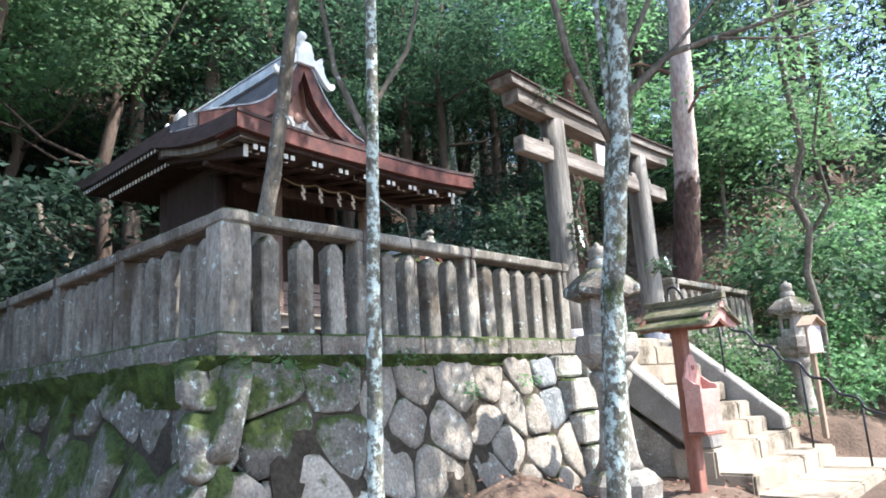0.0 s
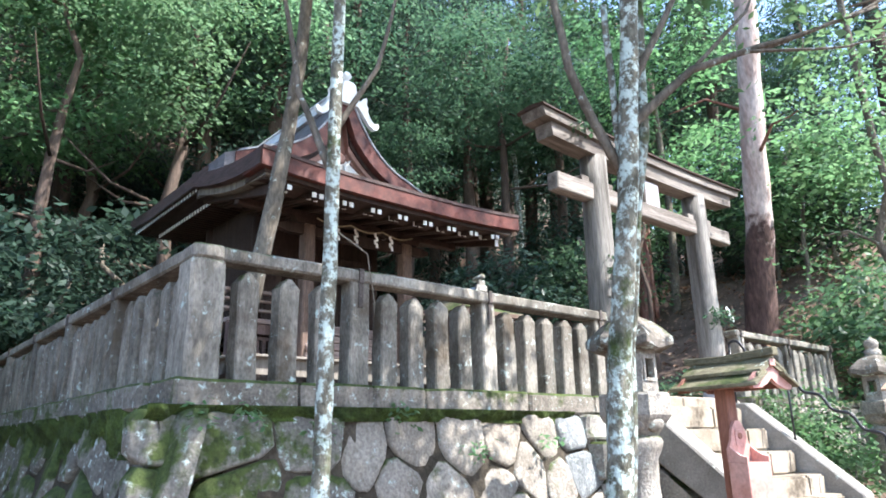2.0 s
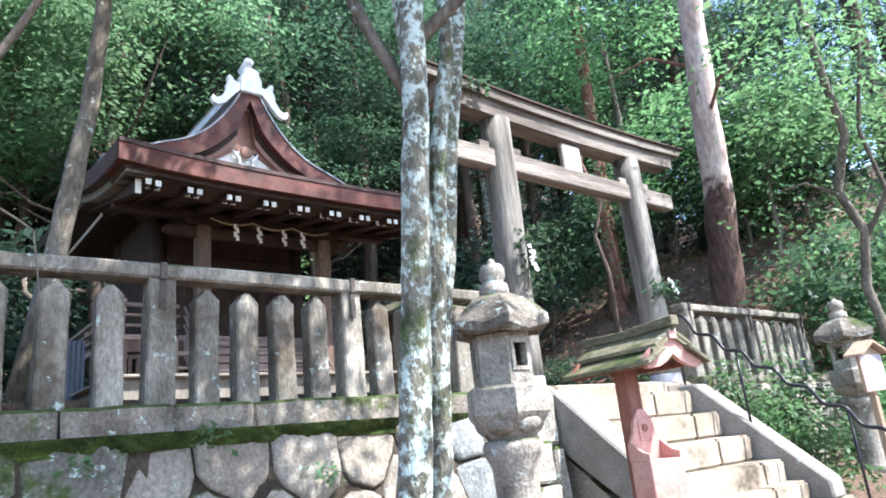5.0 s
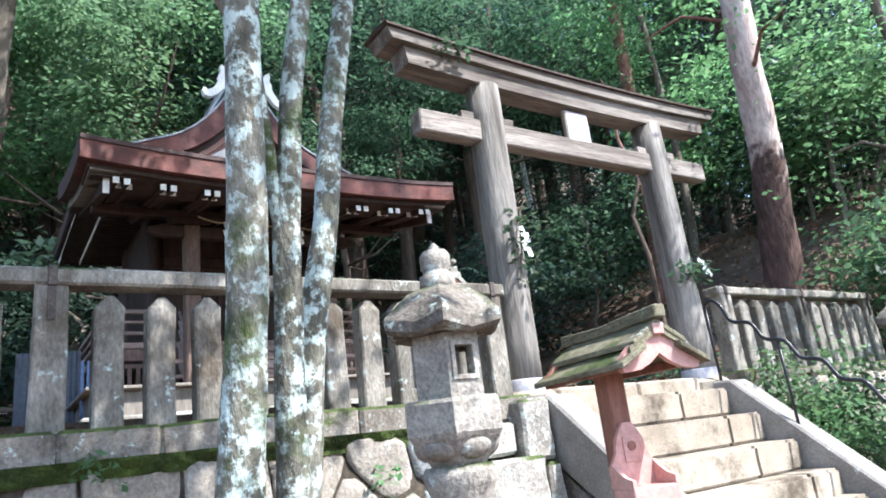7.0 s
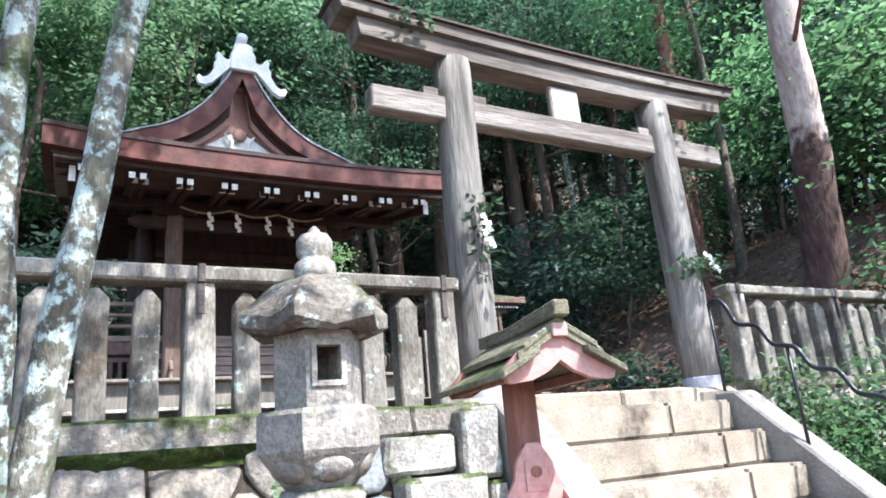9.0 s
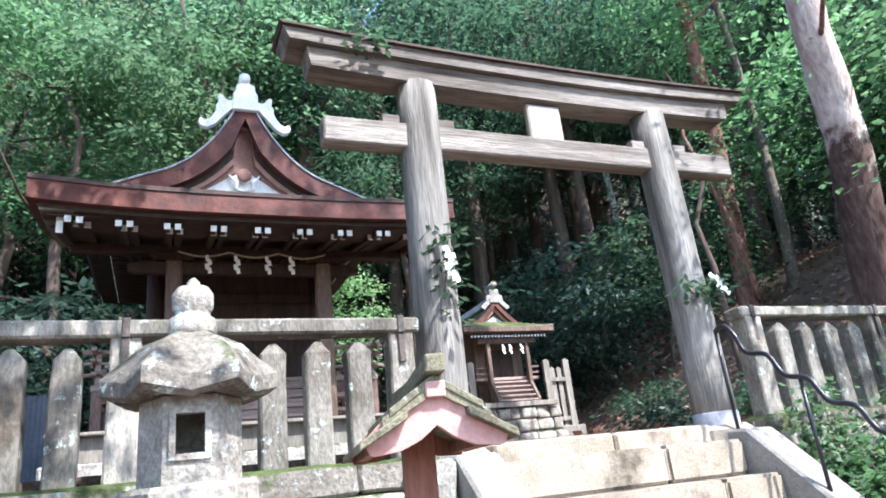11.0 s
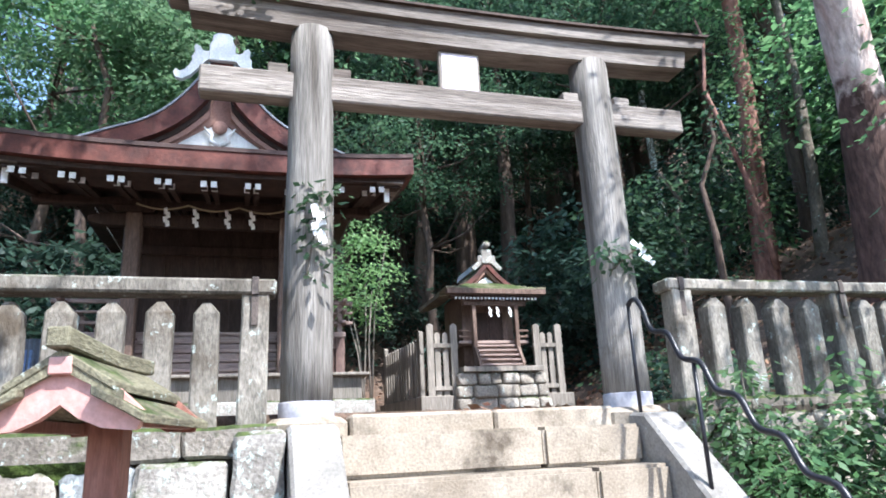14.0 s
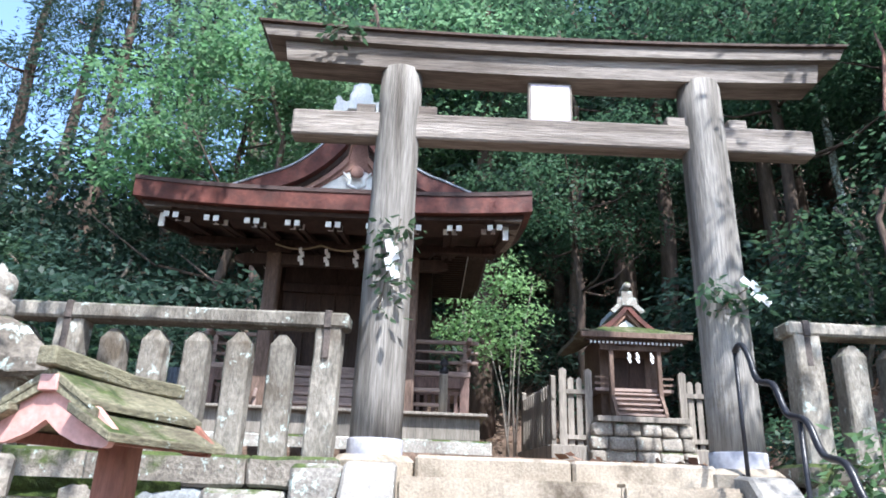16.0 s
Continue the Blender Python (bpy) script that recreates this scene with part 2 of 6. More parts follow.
# ---- mesh helpers ----
def part(name, bm, material, parent=None, label="", smooth=False):
    me = bpy.data.meshes.new(name)
    if isinstance(bm, tuple):
        me.from_pydata(bm[0], [], bm[1])
    else:
        bm.to_mesh(me)
        bm.free()
    me.materials.append(material)
    if smooth:
        for f in me.polygons:
            f.use_smooth = True
    ob = new(name, me)
    if parent is not None:
        ob.parent = parent
    if label:
        ob["label"] = label
    return ob


def again(ob, m, parent=None, name=None):
    """One more piece on the same mesh."""
    o = new(name or ob.name.split(".")[0], ob.data)
    o.matrix_basis = m
    if parent is not None:
        o.parent = parent
    return o


def thing(name, label, category, at=(0, 0, 0), group="", kind=""):
    e = new(name)
    e.empty_display_size = 0.1
    e.location = at
    return tagged(e, label, category, group, kind)


def bx(x0, x1, y0, y1, z0, z1, bev=0.008, bm=None, m=None, seg=1):
    bm = bm or bmesh.new()
    g = bmesh.ops.create_cube(bm, size=1.0, matrix=Matrix.LocRotScale(((x0 + x1) / 2, (y0 + y1) / 2, (z0 + z1) / 2), None, (abs(x1 - x0), abs(y1 - y0), abs(z1 - z0))))
    vs = g["verts"]
    if m is not None:
        bmesh.ops.transform(bm, matrix=m, verts=vs)
    if bev:
        es = list({e for v in vs for e in v.link_edges})
        bmesh.ops.bevel(bm, geom=es, offset=bev, segments=seg, affect="EDGES", clamp_overlap=True)
    return bm


def rough(bm, amp, sc=6.0, seed=0.0):
    for v in bm.verts:
        v.co += amp * noise.noise_vector(v.co * sc + Vector((seed, seed * 1.7, 0)))
    return bm


def cut(bm, n=2):
    bmesh.ops.subdivide_edges(bm, edges=bm.edges[:], cuts=n, use_grid_fill=True)
    return bm


def tube(pts, rad, k=8, bm=None, cap=True, wob=0.0):
    bm = bm or bmesh.new()
    pts = [Vector(p) for p in pts]
    rad = rad if isinstance(rad, (list, tuple)) else [rad] * len(pts)
    rings, side = [], None
    for i, p in enumerate(pts):
        d = (pts[min(i + 1, len(pts) - 1)] - pts[max(i - 1, 0)]).normalized()
        s = side if side is not None else (Vector((1, 0, 0)) if abs(d.x) < 0.8 else Vector((0, 1, 0)))
        s = (s - d * s.dot(d)).normalized()
        side, u = s, d.cross(s)
        ring = []
        for j in range(k):
            a = 2 * math.pi * j / k
            r = rad[i] * (1 + wob * noise.noise(p * 3 + Vector((j * 0.9, i * 0.37, 0))))
            ring.append(bm.verts.new(p + r * (math.cos(a) * s + math.sin(a) * u)))
        rings.append(ring)
    for r0, r1 in zip(rings, rings[1:]):
        for j in range(k):
            bm.faces.new((r0[j], r0[(j + 1) % k], r1[(j + 1) % k], r1[j]))
    if cap:
        bm.faces.new(rings[0][::-1])
        bm.faces.new(rings[-1])
    return bm


def lathe(prof, k=12, bm=None, at=(0, 0, 0), turn=0.0):
    bm = bm or bmesh.new()
    rings = [[bm.verts.new((at[0] + r * math.cos(2 * math.pi * j / k + turn), at[1] + r * math.sin(2 * math.pi * j / k + turn), at[2] + z)) for j in range(k)] for r, z in prof]
    for r0, r1 in zip(rings, rings[1:]):
        for j in range(k):
            bm.faces.new((r0[j], r0[(j + 1) % k], r1[(j + 1) % k], r1[j]))
    bm.faces.new(rings[0][::-1])
    bm.faces.new(rings[-1])
    return bm


def prism(poly, axis, a, b, bm=None, bev=0.0):
    """A flat outline drawn out along an axis from a to b. poly: pairs of the two other coordinates."""
    bm = bm or bmesh.new()

    def v(p, w):
        return bm.verts.new((w, *p) if axis == "x" else (p[0], w, p[1]) if axis == "y" else (*p, w))
    r0, r1 = [v(p, a) for p in poly], [v(p, b) for p in poly]
    k = len(poly)
    fs = [bm.faces.new((r0[j], r0[(j + 1) % k], r1[(j + 1) % k], r1[j])) for j in range(k)]
    fs += [bm.faces.new(r0[::-1]), bm.faces.new(r1)]
    bmesh.ops.recalc_face_normals(bm, faces=fs)
    if bev:
        bmesh.ops.bevel(bm, geom=list({e for f in fs for e in f.edges}), offset=bev, segments=1, affect="EDGES", clamp_overlap=True)
    return bm


def strip(lower, upper, y0, y1, bm=None):
    """A thick band whose lower and upper edges are lists of (x, z) or, with y0 None, 3D points for front and back."""
    bm = bm or bmesh.new()
    return prism(list(lower) + list(upper)[::-1], "y", y0, y1, bm)


def smoothstep(a, b, x):
    t = min(1.0, max(0.0, (x - a) / (b - a)))
    return t * t * (3 - 2 * t)


# ---- ground ----
def height(x, y):
    strip = smoothstep(6.9, 7.25, y) * smoothstep(11.2, 10.8, y)
    w = smoothstep(-1.7 - 0.7 * strip, -2.5 - 0.7 * strip, x)
    front = 0.2 + (0.002 + 0.035 * w) * max(0.0, min(y, 12.0)) + 0.03 * noise.noise(Vector((x * 0.7, y * 0.7, 0)))
    # mound at the wall's foot, between the wall and the stairs
    front += 0.42 * math.exp(-(((x + 3.5) / 0.45) ** 2) - ((y - 4.9) / 0.8) ** 2)
    bank = 0.3 * smoothstep(-2.2, -3.3, x) * smoothstep(10.2, 11.0, y)
    front += bank
    hill = max(0.0, (0.6 * min(max(y - 12.0, 0.0), 5.0) + 0.34 * max(0.0, min(y - 17.0, 24.0))) * smoothstep(-4.6, -5.4, x), 0.58 * min(-14.0 - x, 5.0) + (0.22 + 0.63 * smoothstep(-4.0, 2.0, y - 7.8 - 0.25 * x)) * max(0.0, min(-19.0 - x, 26.0)), 0.16 * (y - 15.0) * smoothstep(15, 20, y))
    hill += 0.12 * noise.noise(Vector((x * 0.5, y * 0.5, 3.0))) * min(1.0, hill)
    inside = smoothstep(-4.32, -4.52, x) * smoothstep(2.9, 3.13, y)
    terrace = 2.05 + 0.02 * noise.noise(Vector((x, y, 5.0)))
    left = 0.2 + max(0.0, 0.3 * (-7.0 - x)) * smoothstep(2.85, 1.3, y)
    z = front * (1 - inside) + terrace * inside
    if y < 2.98:
        z = max(z, left)
    return z + min(hill, 25.0) * (1 if (x < -4.6 or y > 14) else 0)


def grid_lines(fine, coarse):
    return sorted(set([round(v, 3) for v in fine] + coarse))


gx = grid_lines([-16 + 0.25 * i for i in range(73)] + [-4.52, -4.45, -4.38, -4.32], [-2500, -400, -120, -60, -45, -36, -30, -26, -23, -20, -18, 4, 6, 9, 14, 30, 90, 400, 2500])
gy = grid_lines([-2 + 0.25 * i for i in range(90)] + [2.9, 2.98, 3.06, 3.13], [-2500, -400, -120, -60, -30, -15, -8, -5, 22, 25, 29, 34, 40, 60, 120, 400, 2500])
gv = [(x, y, height(x, y)) for y in gy for x in gx]
gf = [(j * len(gx) + i, j * len(gx) + i + 1, (j + 1) * len(gx) + i + 1, (j + 1) * len(gx) + i) for j in range(len(gy) - 1) for i in range(len(gx) - 1)]
ground = part("ground", (gv, gf), GROUND, None, smooth=True)
tagged(ground, "brown forest soil with fallen leaves rising into a wooded slope", "ground", kind="structure")

# ---- retaining wall cores ----
wall_front = part("wall_front", prism([(-4.62, 0.1), (-3.86, 0.1), (-4.18, 1.82), (-4.62, 1.82)], "y", 2.98, 7.34), JOINT)
tagged(wall_front, "rough stone retaining wall with irregular fitted boulders, mossy near its top", "stone wall", kind="structure")
wall_side = part("wall_side", prism([(2.33, 0.1), (3.08, 0.1), (3.08, 1.82), (2.7, 1.82)], "x", -14.0, -4.18), JOINT)
tagged(wall_side, "old retaining wall of large boulders thickly grown with green moss", "stone wall", kind="structure")
wall_right = part("wall_right", prism([(-4.52, 0.1), (-3.95, 0.1), (-4.1, 1.98), (-4.52, 1.98)], "y", 10.16, 14.45), JOINT)
tagged(wall_right, "low retaining wall of stacked field stones under the fence", "stone wall", kind="structure")

# ---- stairs ----
SY0, SY1 = 7.66, 9.68
stairs = thing("stone_stairs", "steep pale granite steps with sloping side stones, sunlit and stained", "stairs", (-3.3, 8.7, 0.45), kind="structure")
MI = Matrix.Translation((3.3, -8.7, -0.45))


def stair_part(name, bm, m, label=""):
    bm.transform(MI)
    return part(name, bm, m, stairs, label)


rnd = random.Random(5)
for k in range(5):
    z1, x1 = (1.9 - 0.255 * k, -4.07 + 0.285 * k) if k < 4 else (0.935, -3.03)
    split = SY0 + (SY1 - SY0) * (0.62 + 0.1 * rnd.uniform(-1, 1) + 0.08 * (k % 2))
    for a, b in ((SY0, split), (split + 0.006, SY1)):
        bm = bx(x1 - 0.42, x1, a, b, z1 - 0.25, z1, 0.022, seg=2)
        stair_part("step", rough(cut(bm, 1), 0.006, 5, k), STEP_STONE)
core = prism([(-4.6, 0.2), (-3.0, 0.2), (-3.0, 0.55), (-4.25, 1.7), (-4.6, 1.7)], "y", SY0 + 0.02, SY1 - 0.02)
stair_part("stair_core", core, GROUND)
for nm, y0, y1 in (("side_stone", 7.36, SY0 - 0.004), ("side_stone", SY1 + 0.004, 9.95)):
    bm = prism([(-4.28, 1.98), (-4.02, 1.96), (-2.83, 0.93), (-2.82, 0.754), (-3.05, 0.754), (-4.28, 1.62)], "y", y0, y1, bev=0.02)
    stair_part(nm, rough(bm, 0.006), STRINGER)
stair_part("side_wall", prism([(-4.28, 0.3), (-2.86, 0.3), (-2.86, 0.44), (-4.28, 1.6)], "y", 7.42, SY0 - 0.03), WALL_STONE, "dark rubble under the side stone")
stair_part("side_wall", prism([(-4.28, 0.3), (-2.86, 0.3), (-2.86, 0.44), (-4.28, 1.6)], "y", SY1 + 0.03, 9.9), WALL_STONE)
# landing kerb and apron slabs
for a, b in ((7.76, 8.72), (8.73, 9.62)):
    stair_part("landing_kerb", rough(cut(bx(-4.62, -4.3, a, b, 1.72, 2.03, 0.02)), 0.006), STEP_STONE)
for x0, x1, z0, z1, cuts in ((-3.25, -2.79, 0.45, 0.75, (7.33, 8.6, 9.75, 10.12)), (-2.95, -2.45, 0.25, 0.53, (7.35, 8.95, 10.3)), (-2.6, -1.79, 0.05, 0.33, (7.38, 8.5, 9.6, 10.65))):
    for a, b in zip(cuts, cuts[1:]):
        stair_part("lower_step", rough(cut(bx(x0, x1, a, b - 0.006, z0, z1, 0.025, seg=2), 1), 0.009, 4, a), STEP_STONE)

# ---- torii gate ----
torii = thing("torii_gate", "tall weathered grey wooden torii gate with a plain white name board", "torii gate", (-4.4, 8.66, 2.0))
TI = Matrix.Translation((4.4, -8.66, -2.0))


def tp(name, bm, m, parent=None, label="", smooth=False):
    bm.transform(TI)
    return part(name, bm, m, parent or torii, label, smooth)


for yb, yt in ((7.5, 7.52), (9.82, 9.8)):
    pts = [(-4.44, yb + (yt - yb) * i / 8, 2.08 + 2.74 * i / 8) for i in range(9)]
    tp("pillar", tube(pts, [0.17 - 0.012 * i / 8 for i in range(9)], 20, wob=0.03), TORII_WOOD, smooth=True)
    tp("pillar_collar", lathe([(0.176, 0.0), (0.178, 0.02), (0.178, 0.13), (0.174, 0.14)], 20, at=(-4.44, yb, 1.98)), BAND, None, "pale metal band round the pillar's foot", True)
    tp("footing_stone", rough(lathe([(0.27, -0.1), (0.27, 0.02), (0.22, 0.06)], 14, at=(-4.44, yb, 1.96)), 0.01), STEP_STONE)
    for s in (-1, 1):
        tp("wedge", bx(-4.5, -4.38, yb + s * 0.16, yb + s * 0.3, 4.45, 4.525, 0.006), BEAM_WOOD)
tp("tie_beam", bx(-4.52, -4.36, 6.74, 10.6, 4.245, 4.45, 0.012), BEAM_WOOD)


def curved_beam(y0, y1, z0, z1, rise, hx, lean, name, m, top=0.0):
    bm = bmesh.new()
    n = 16
    rings = []
    for i in range(n + 1):
        u = -1 + 2 * i / n
        yc = (y0 + y1) / 2
        half = (y1 - y0) / 2
        dz = rise * abs(u) ** 2.2
        ring = []
        for x, z, e in ((-hx, z0, 0), (hx, z0, 0), (hx, z1, lean), (0, z1 + top, lean), (-hx, z1, lean)):
            ring.append(bm.verts.new((-4.44 + x, yc + u * (half + e), z + dz)))
        rings.append(ring)
    for a, b in zip(rings, rings[1:]):
        for j in range(5):
            bm.faces.new((a[j], a[(j + 1) % 5], b[(j + 1) % 5], b[j]))
    bm.faces.new(rings[0])
    bm.faces.new(rings[-1][::-1])
    bmesh.ops.recalc_face_normals(bm, faces=bm.faces[:])
    return tp(name, bm, m)


curved_beam(6.66, 10.67, 4.79, 4.955, 0.05, 0.12, 0.03, "lower_lintel", BEAM_WOOD)
curved_beam(6.5, 10.84, 4.96, 5.06, 0.06, 0.17, 0.05, "top_lintel", BEAM_WOOD)
curved_beam(6.44, 10.9, 5.064, 5.085, 0.06, 0.2, 0.02, "top_cover", DARK_WOOD, 0.03)
nb = tp("name_board", bx(-4.42, -4.37, 8.48, 8.81, 4.42, 4.765, 0.006), GREY_FENCE, None, "faded white name board in a wooden frame")
tp("board_face", bx(-4.369, -4.363, 8.50, 8.79, 4.44, 4.745, 0.0), NOTICE, nb)

# ---- stone fences ----


def picket_mesh(w, d, h, peak, seed):
    bm = bmesh.new()
    zs = [0, 0.2, 0.4, 0.6, 0.8, 1.0]
    c = 0.012
    prof = [(-d / 2 + c, -w / 2), (d / 2 - c, -w / 2), (d / 2, -w / 2 + c), (d / 2, 0.0), (d / 2, w / 2 - c), (d / 2 - c, w / 2), (-d / 2 + c, w / 2), (-d / 2, w / 2 - c), (-d / 2, 0.0), (-d / 2, -w / 2 + c)]
    rr = random.Random(int(seed * 10))
    taper = rr.uniform(0.93, 1.0)
    rings = []
    for z in zs:
        k = 1 + (taper - 1) * z
        rings.append([bm.verts.new((x, y * k, z * (h - peak))) for x, y in prof])
    if peak:
        rings.append([bm.verts.new((x * 0.72, y * taper * 0.3 + rr.uniform(-0.004, 0.004), h)) for x, y in prof])
    for a, b in zip(rings, rings[1:]):
        for j in range(10):
            bm.faces.new((a[j], a[(j + 1) % 10], b[(j + 1) % 10], b[j]))
    bm.faces.new(rings[0][::-1])
    bm.faces.new(rings[-1])
    return rough(bm, 0.007, 8, seed)


def fence_run(fence, origin, along, posts, counts, w=0.158, h=0.76, z0=1.98, rail_z=(2.79, 2.89), last=True):
    """Posts at the given distances along; counts of pickets between them."""
    ang = math.atan2(along[1], along[0]) - math.pi / 2
    base = Matrix.Translation((origin[0], origin[1], z0)) @ Matrix.Rotation(ang, 4, "Z")
    rel = fence.matrix_basis.inverted() @ base
    kinds = [part("picket", picket_mesh(w, 0.14, h, 0.07, i * 3.1), FENCE_STONE, fence) for i in range(4)]
    rr = random.Random(int(origin[1] * 100))
    used = set()

    def put(lib, d, turn=0.03):
        i = rr.randrange(len(lib))
        m = rel @ pose(rr.uniform(-0.01, 0.01), d, 0, rr.uniform(-0.8, 0.8), rr.uniform(-0.8, 0.8), rr.choice((0, 180)) + rr.uniform(-2, 2))
        if (id(lib), i) in used:
            again(lib[i], m, fence)
        else:
            used.add((id(lib), i))
            lib[i].matrix_basis = m
    pl = [part("post", picket_mesh(w + 0.02, 0.17, rail_z[0] - z0 + 0.0, 0.0, 40 + i), FENCE_STONE, fence) for i in range(2)]
    for i, d in enumerate(posts):
        if i or last:
            put(pl, d)
        if i + 1 < len(posts):
            for k in range(counts[i]):
                put(kinds, d + (posts[i + 1] - d) * (k + 1) / (counts[i] + 1) + rr.uniform(-0.012, 0.012))
    for i, d in enumerate(posts):
        if i or last:
            for sx0, sx1, sz0, sz1 in ((-0.112, 0.112, rail_z[0] - z0 - 0.006, rail_z[1] - z0 + 0.008), (0.088, 0.1, rail_z[0] - z0 - 0.2, rail_z[0] - z0 - 0.007)):
                bm = bx(sx0, sx1, d - 0.022, d + 0.022, sz0, sz1, 0.003)
                bm.transform(rel)
                part("iron_strap", bm, IRON_GREY, fence, "rusty iron strap")
    for lib in (kinds, pl):
        for i, o in enumerate(lib):
            if (id(lib), i) not in used:
                bpy.data.objects.remove(o)
    for i in range(len(posts) - 1):
        a, b = posts[i] - (0.12 if i == 0 else 0), posts[i + 1] - 0.006 + (0.14 if i == len(posts) - 2 else 0)
        bm = rough(cut(bx(-0.1, 0.1, a, b, rail_z[0] - z0, rail_z[1] - z0, 0.015), 2), 0.007, 4, i + origin[0])
        bm.transform(rel)
        part("top_rail", bm, FENCE_STONE, fence)


fence_a = thing("stone_fence", "weathered grey stone picket fence with flat top rail on mossy wall", "stone fence", (-4.35, 2.86, 1.98), "stone fences")
fence_run(fence_a, (-4.35, 2.86), (0, 1), [0, 1.22, 2.64, 4.3], [3, 4, 5], last=False)
bm = rough(cut(bx(-4.48, -4.23, 2.73, 2.97, 1.98, 2.79, 0.02), 3), 0.01)
bm.transform(fence_a.matrix_basis.inverted())
part("corner_post", bm, FENCE_STONE, fence_a)
fence_b = thing("stone_fence", "weathered grey stone picket fence running back along the mossy wall", "stone fence", (-4.48, 2.85, 1.98), "stone fences")
fence_run(fence_b, (-4.35, 2.85), (-1, 0), [0, 1.72, 3.3, 4.9, 6.5, 8.1], [5, 5, 5, 5, 5], last=False)
fence_c = thing("stone_fence", "grey stone picket fence beside the gate, half hidden by shrubs", "stone fence", (-4.45, 10.1, 2.05), "stone fences")
fence_run(fence_c, (-4.33, 10.26), (0, 1), [0, 1.5, 3.05], [4, 5], z0=2.05, rail_z=(2.86, 2.95))
# slot in the posts of the sunlit fence
curbs = thing("fence_curb", "long mossy curb stones carrying the fence", "curb", (-4.4, 5.0, 1.82), kind="structure")
rnd = random.Random(9)
y = 2.64
while y < 7.2:
    ln = min(rnd.uniform(0.5, 1.3), 7.32 - y)
    bm = rough(cut(bx(-4.56, -4.12 + rnd.uniform(-0.02, 0.02), y, y + ln - 0.008, 1.80, 1.985, 0.02), 3), 0.014, 5, y)
    bm.transform(curbs.matrix_basis.inverted())
    part("curb_stone", bm, CURB_STONE, curbs)
    y += ln
x = -4.57
while x > -13.5:
    ln = rnd.uniform(0.6, 1.3)
    bm = rough(cut(bx(x - ln + 0.008, x, 2.58, 2.98, 1.80, 1.985, 0.02), 3), 0.014, 5, x)
    bm.transform(curbs.matrix_basis.inverted())
    part("curb_stone", bm, MOSSY_STONE, curbs)
    x -= ln
y = 10.08
while y < 14.4:
    ln = min(rnd.uniform(0.6, 1.2), 14.5 - y)
    bm = rough(cut(bx(-4.56, -4.1, y, y + ln - 0.008, 1.93, 2.055, 0.02), 2), 0.012, 5, y)
    bm.transform(curbs.matrix_basis.inverted())
    part("curb_stone", bm, CURB_STONE, curbs)
    y += ln

# ---- main shrine ----
CY = 6.67
shrine = thing("shrine_building", "dark wooden shrine with curved bark roof and red eave boards", "shrine", (-9.6, CY, 2.1))
SI = shrine.matrix_basis.inverted()


def sp(name, bm, m, parent=None, label="", smooth=False):
    bm.transform(SI)
    return part(name, bm, m, parent or shrine, label, smooth)


GX = -8.62          # gable plane
RX0, RX1, HW, PB, PW = -6.97, -12.8, 2.0, -9.2, 2.22


def main_z(dy):
    d = min(abs(dy), 2.4)
    if d < 1.2:
        return min(7.08, 7.27 - 1.45 * (1 - (1 - d / 2.4) ** 4))
    return 7.27 - 1.45 * (1 - 0.5 ** 4) - 0.42 * (d - 1.2)


def pent_z(x, dy):
    u = max(0.0, min(1.3, (RX0 - x) / (RX0 - GX)))
    k = (abs(dy) / PW) ** 3
    return (4.955 + 0.725 * u ** 1.1) * (1 - k) + (5.03 + 0.2 * u * u) * k


def roof_z(x, dy):
    back = 0.06 * smoothstep(-11.8, -12.8, x)
    m = main_z(dy) + back
    return m if x < GX - 0.2 else min(m + 0.03, pent_z(x, dy))


def roof_sheet(xs, ys, f, th, m, name, label=""):
    bm = bmesh.new()
    top = [[bm.verts.new((x, CY + d, f(x, d))) for d in ys] for x in xs]
    bot = [[bm.verts.new((x, CY + d, f(x, d) - th(x, d))) for d in ys] for x in xs]
    nx, ny = len(xs), len(ys)
    for i in range(nx - 1):
        for j in range(ny - 1):
            bm.faces.new((top[i][j], top[i][j + 1], top[i + 1][j + 1], top[i + 1][j]))
            bm.faces.new((bot[i][j], bot[i + 1][j], bot[i + 1][j + 1], bot[i][j + 1]))
    for i in range(nx - 1):
        bm.faces.new((top[i][0], top[i + 1][0], bot[i + 1][0], bot[i][0]))
        bm.faces.new((top[i][-1], bot[i][-1], bot[i + 1][-1], top[i + 1][-1]))
    for j in range(ny - 1):
        bm.faces.new((top[0][j], bot[0][j], bot[0][j + 1], top[0][j + 1]))
        bm.faces.new((top[-1][j], top[-1][j + 1], bot[-1][j + 1], bot[-1][j]))
    bmesh.ops.recalc_face_normals(bm, faces=bm.faces[:])
    return sp(name, bm, m, None, label)


dys = [-PW + PW * 2 * i / 40 for i in range(41)]
roof_sheet([GX - (GX - RX1) * i / 10 for i in range(11)], [d * HW / PW for d in dys], lambda x, d: main_z(d) + 0.06 * smoothstep(-11.8, -12.8, x), lambda x, d: 0.2, BARK_ROOF, "main_roof", "grey-brown cypress bark roof")
pent = roof_sheet([RX0 + 0.02 - (RX0 - GX + 0.03) * i / 10 for i in range(11)], dys, lambda x, d: roof_z(min(x, RX0), d) + 0.006, lambda x, d: 0.03, BARK_ROOF, "front_roof")


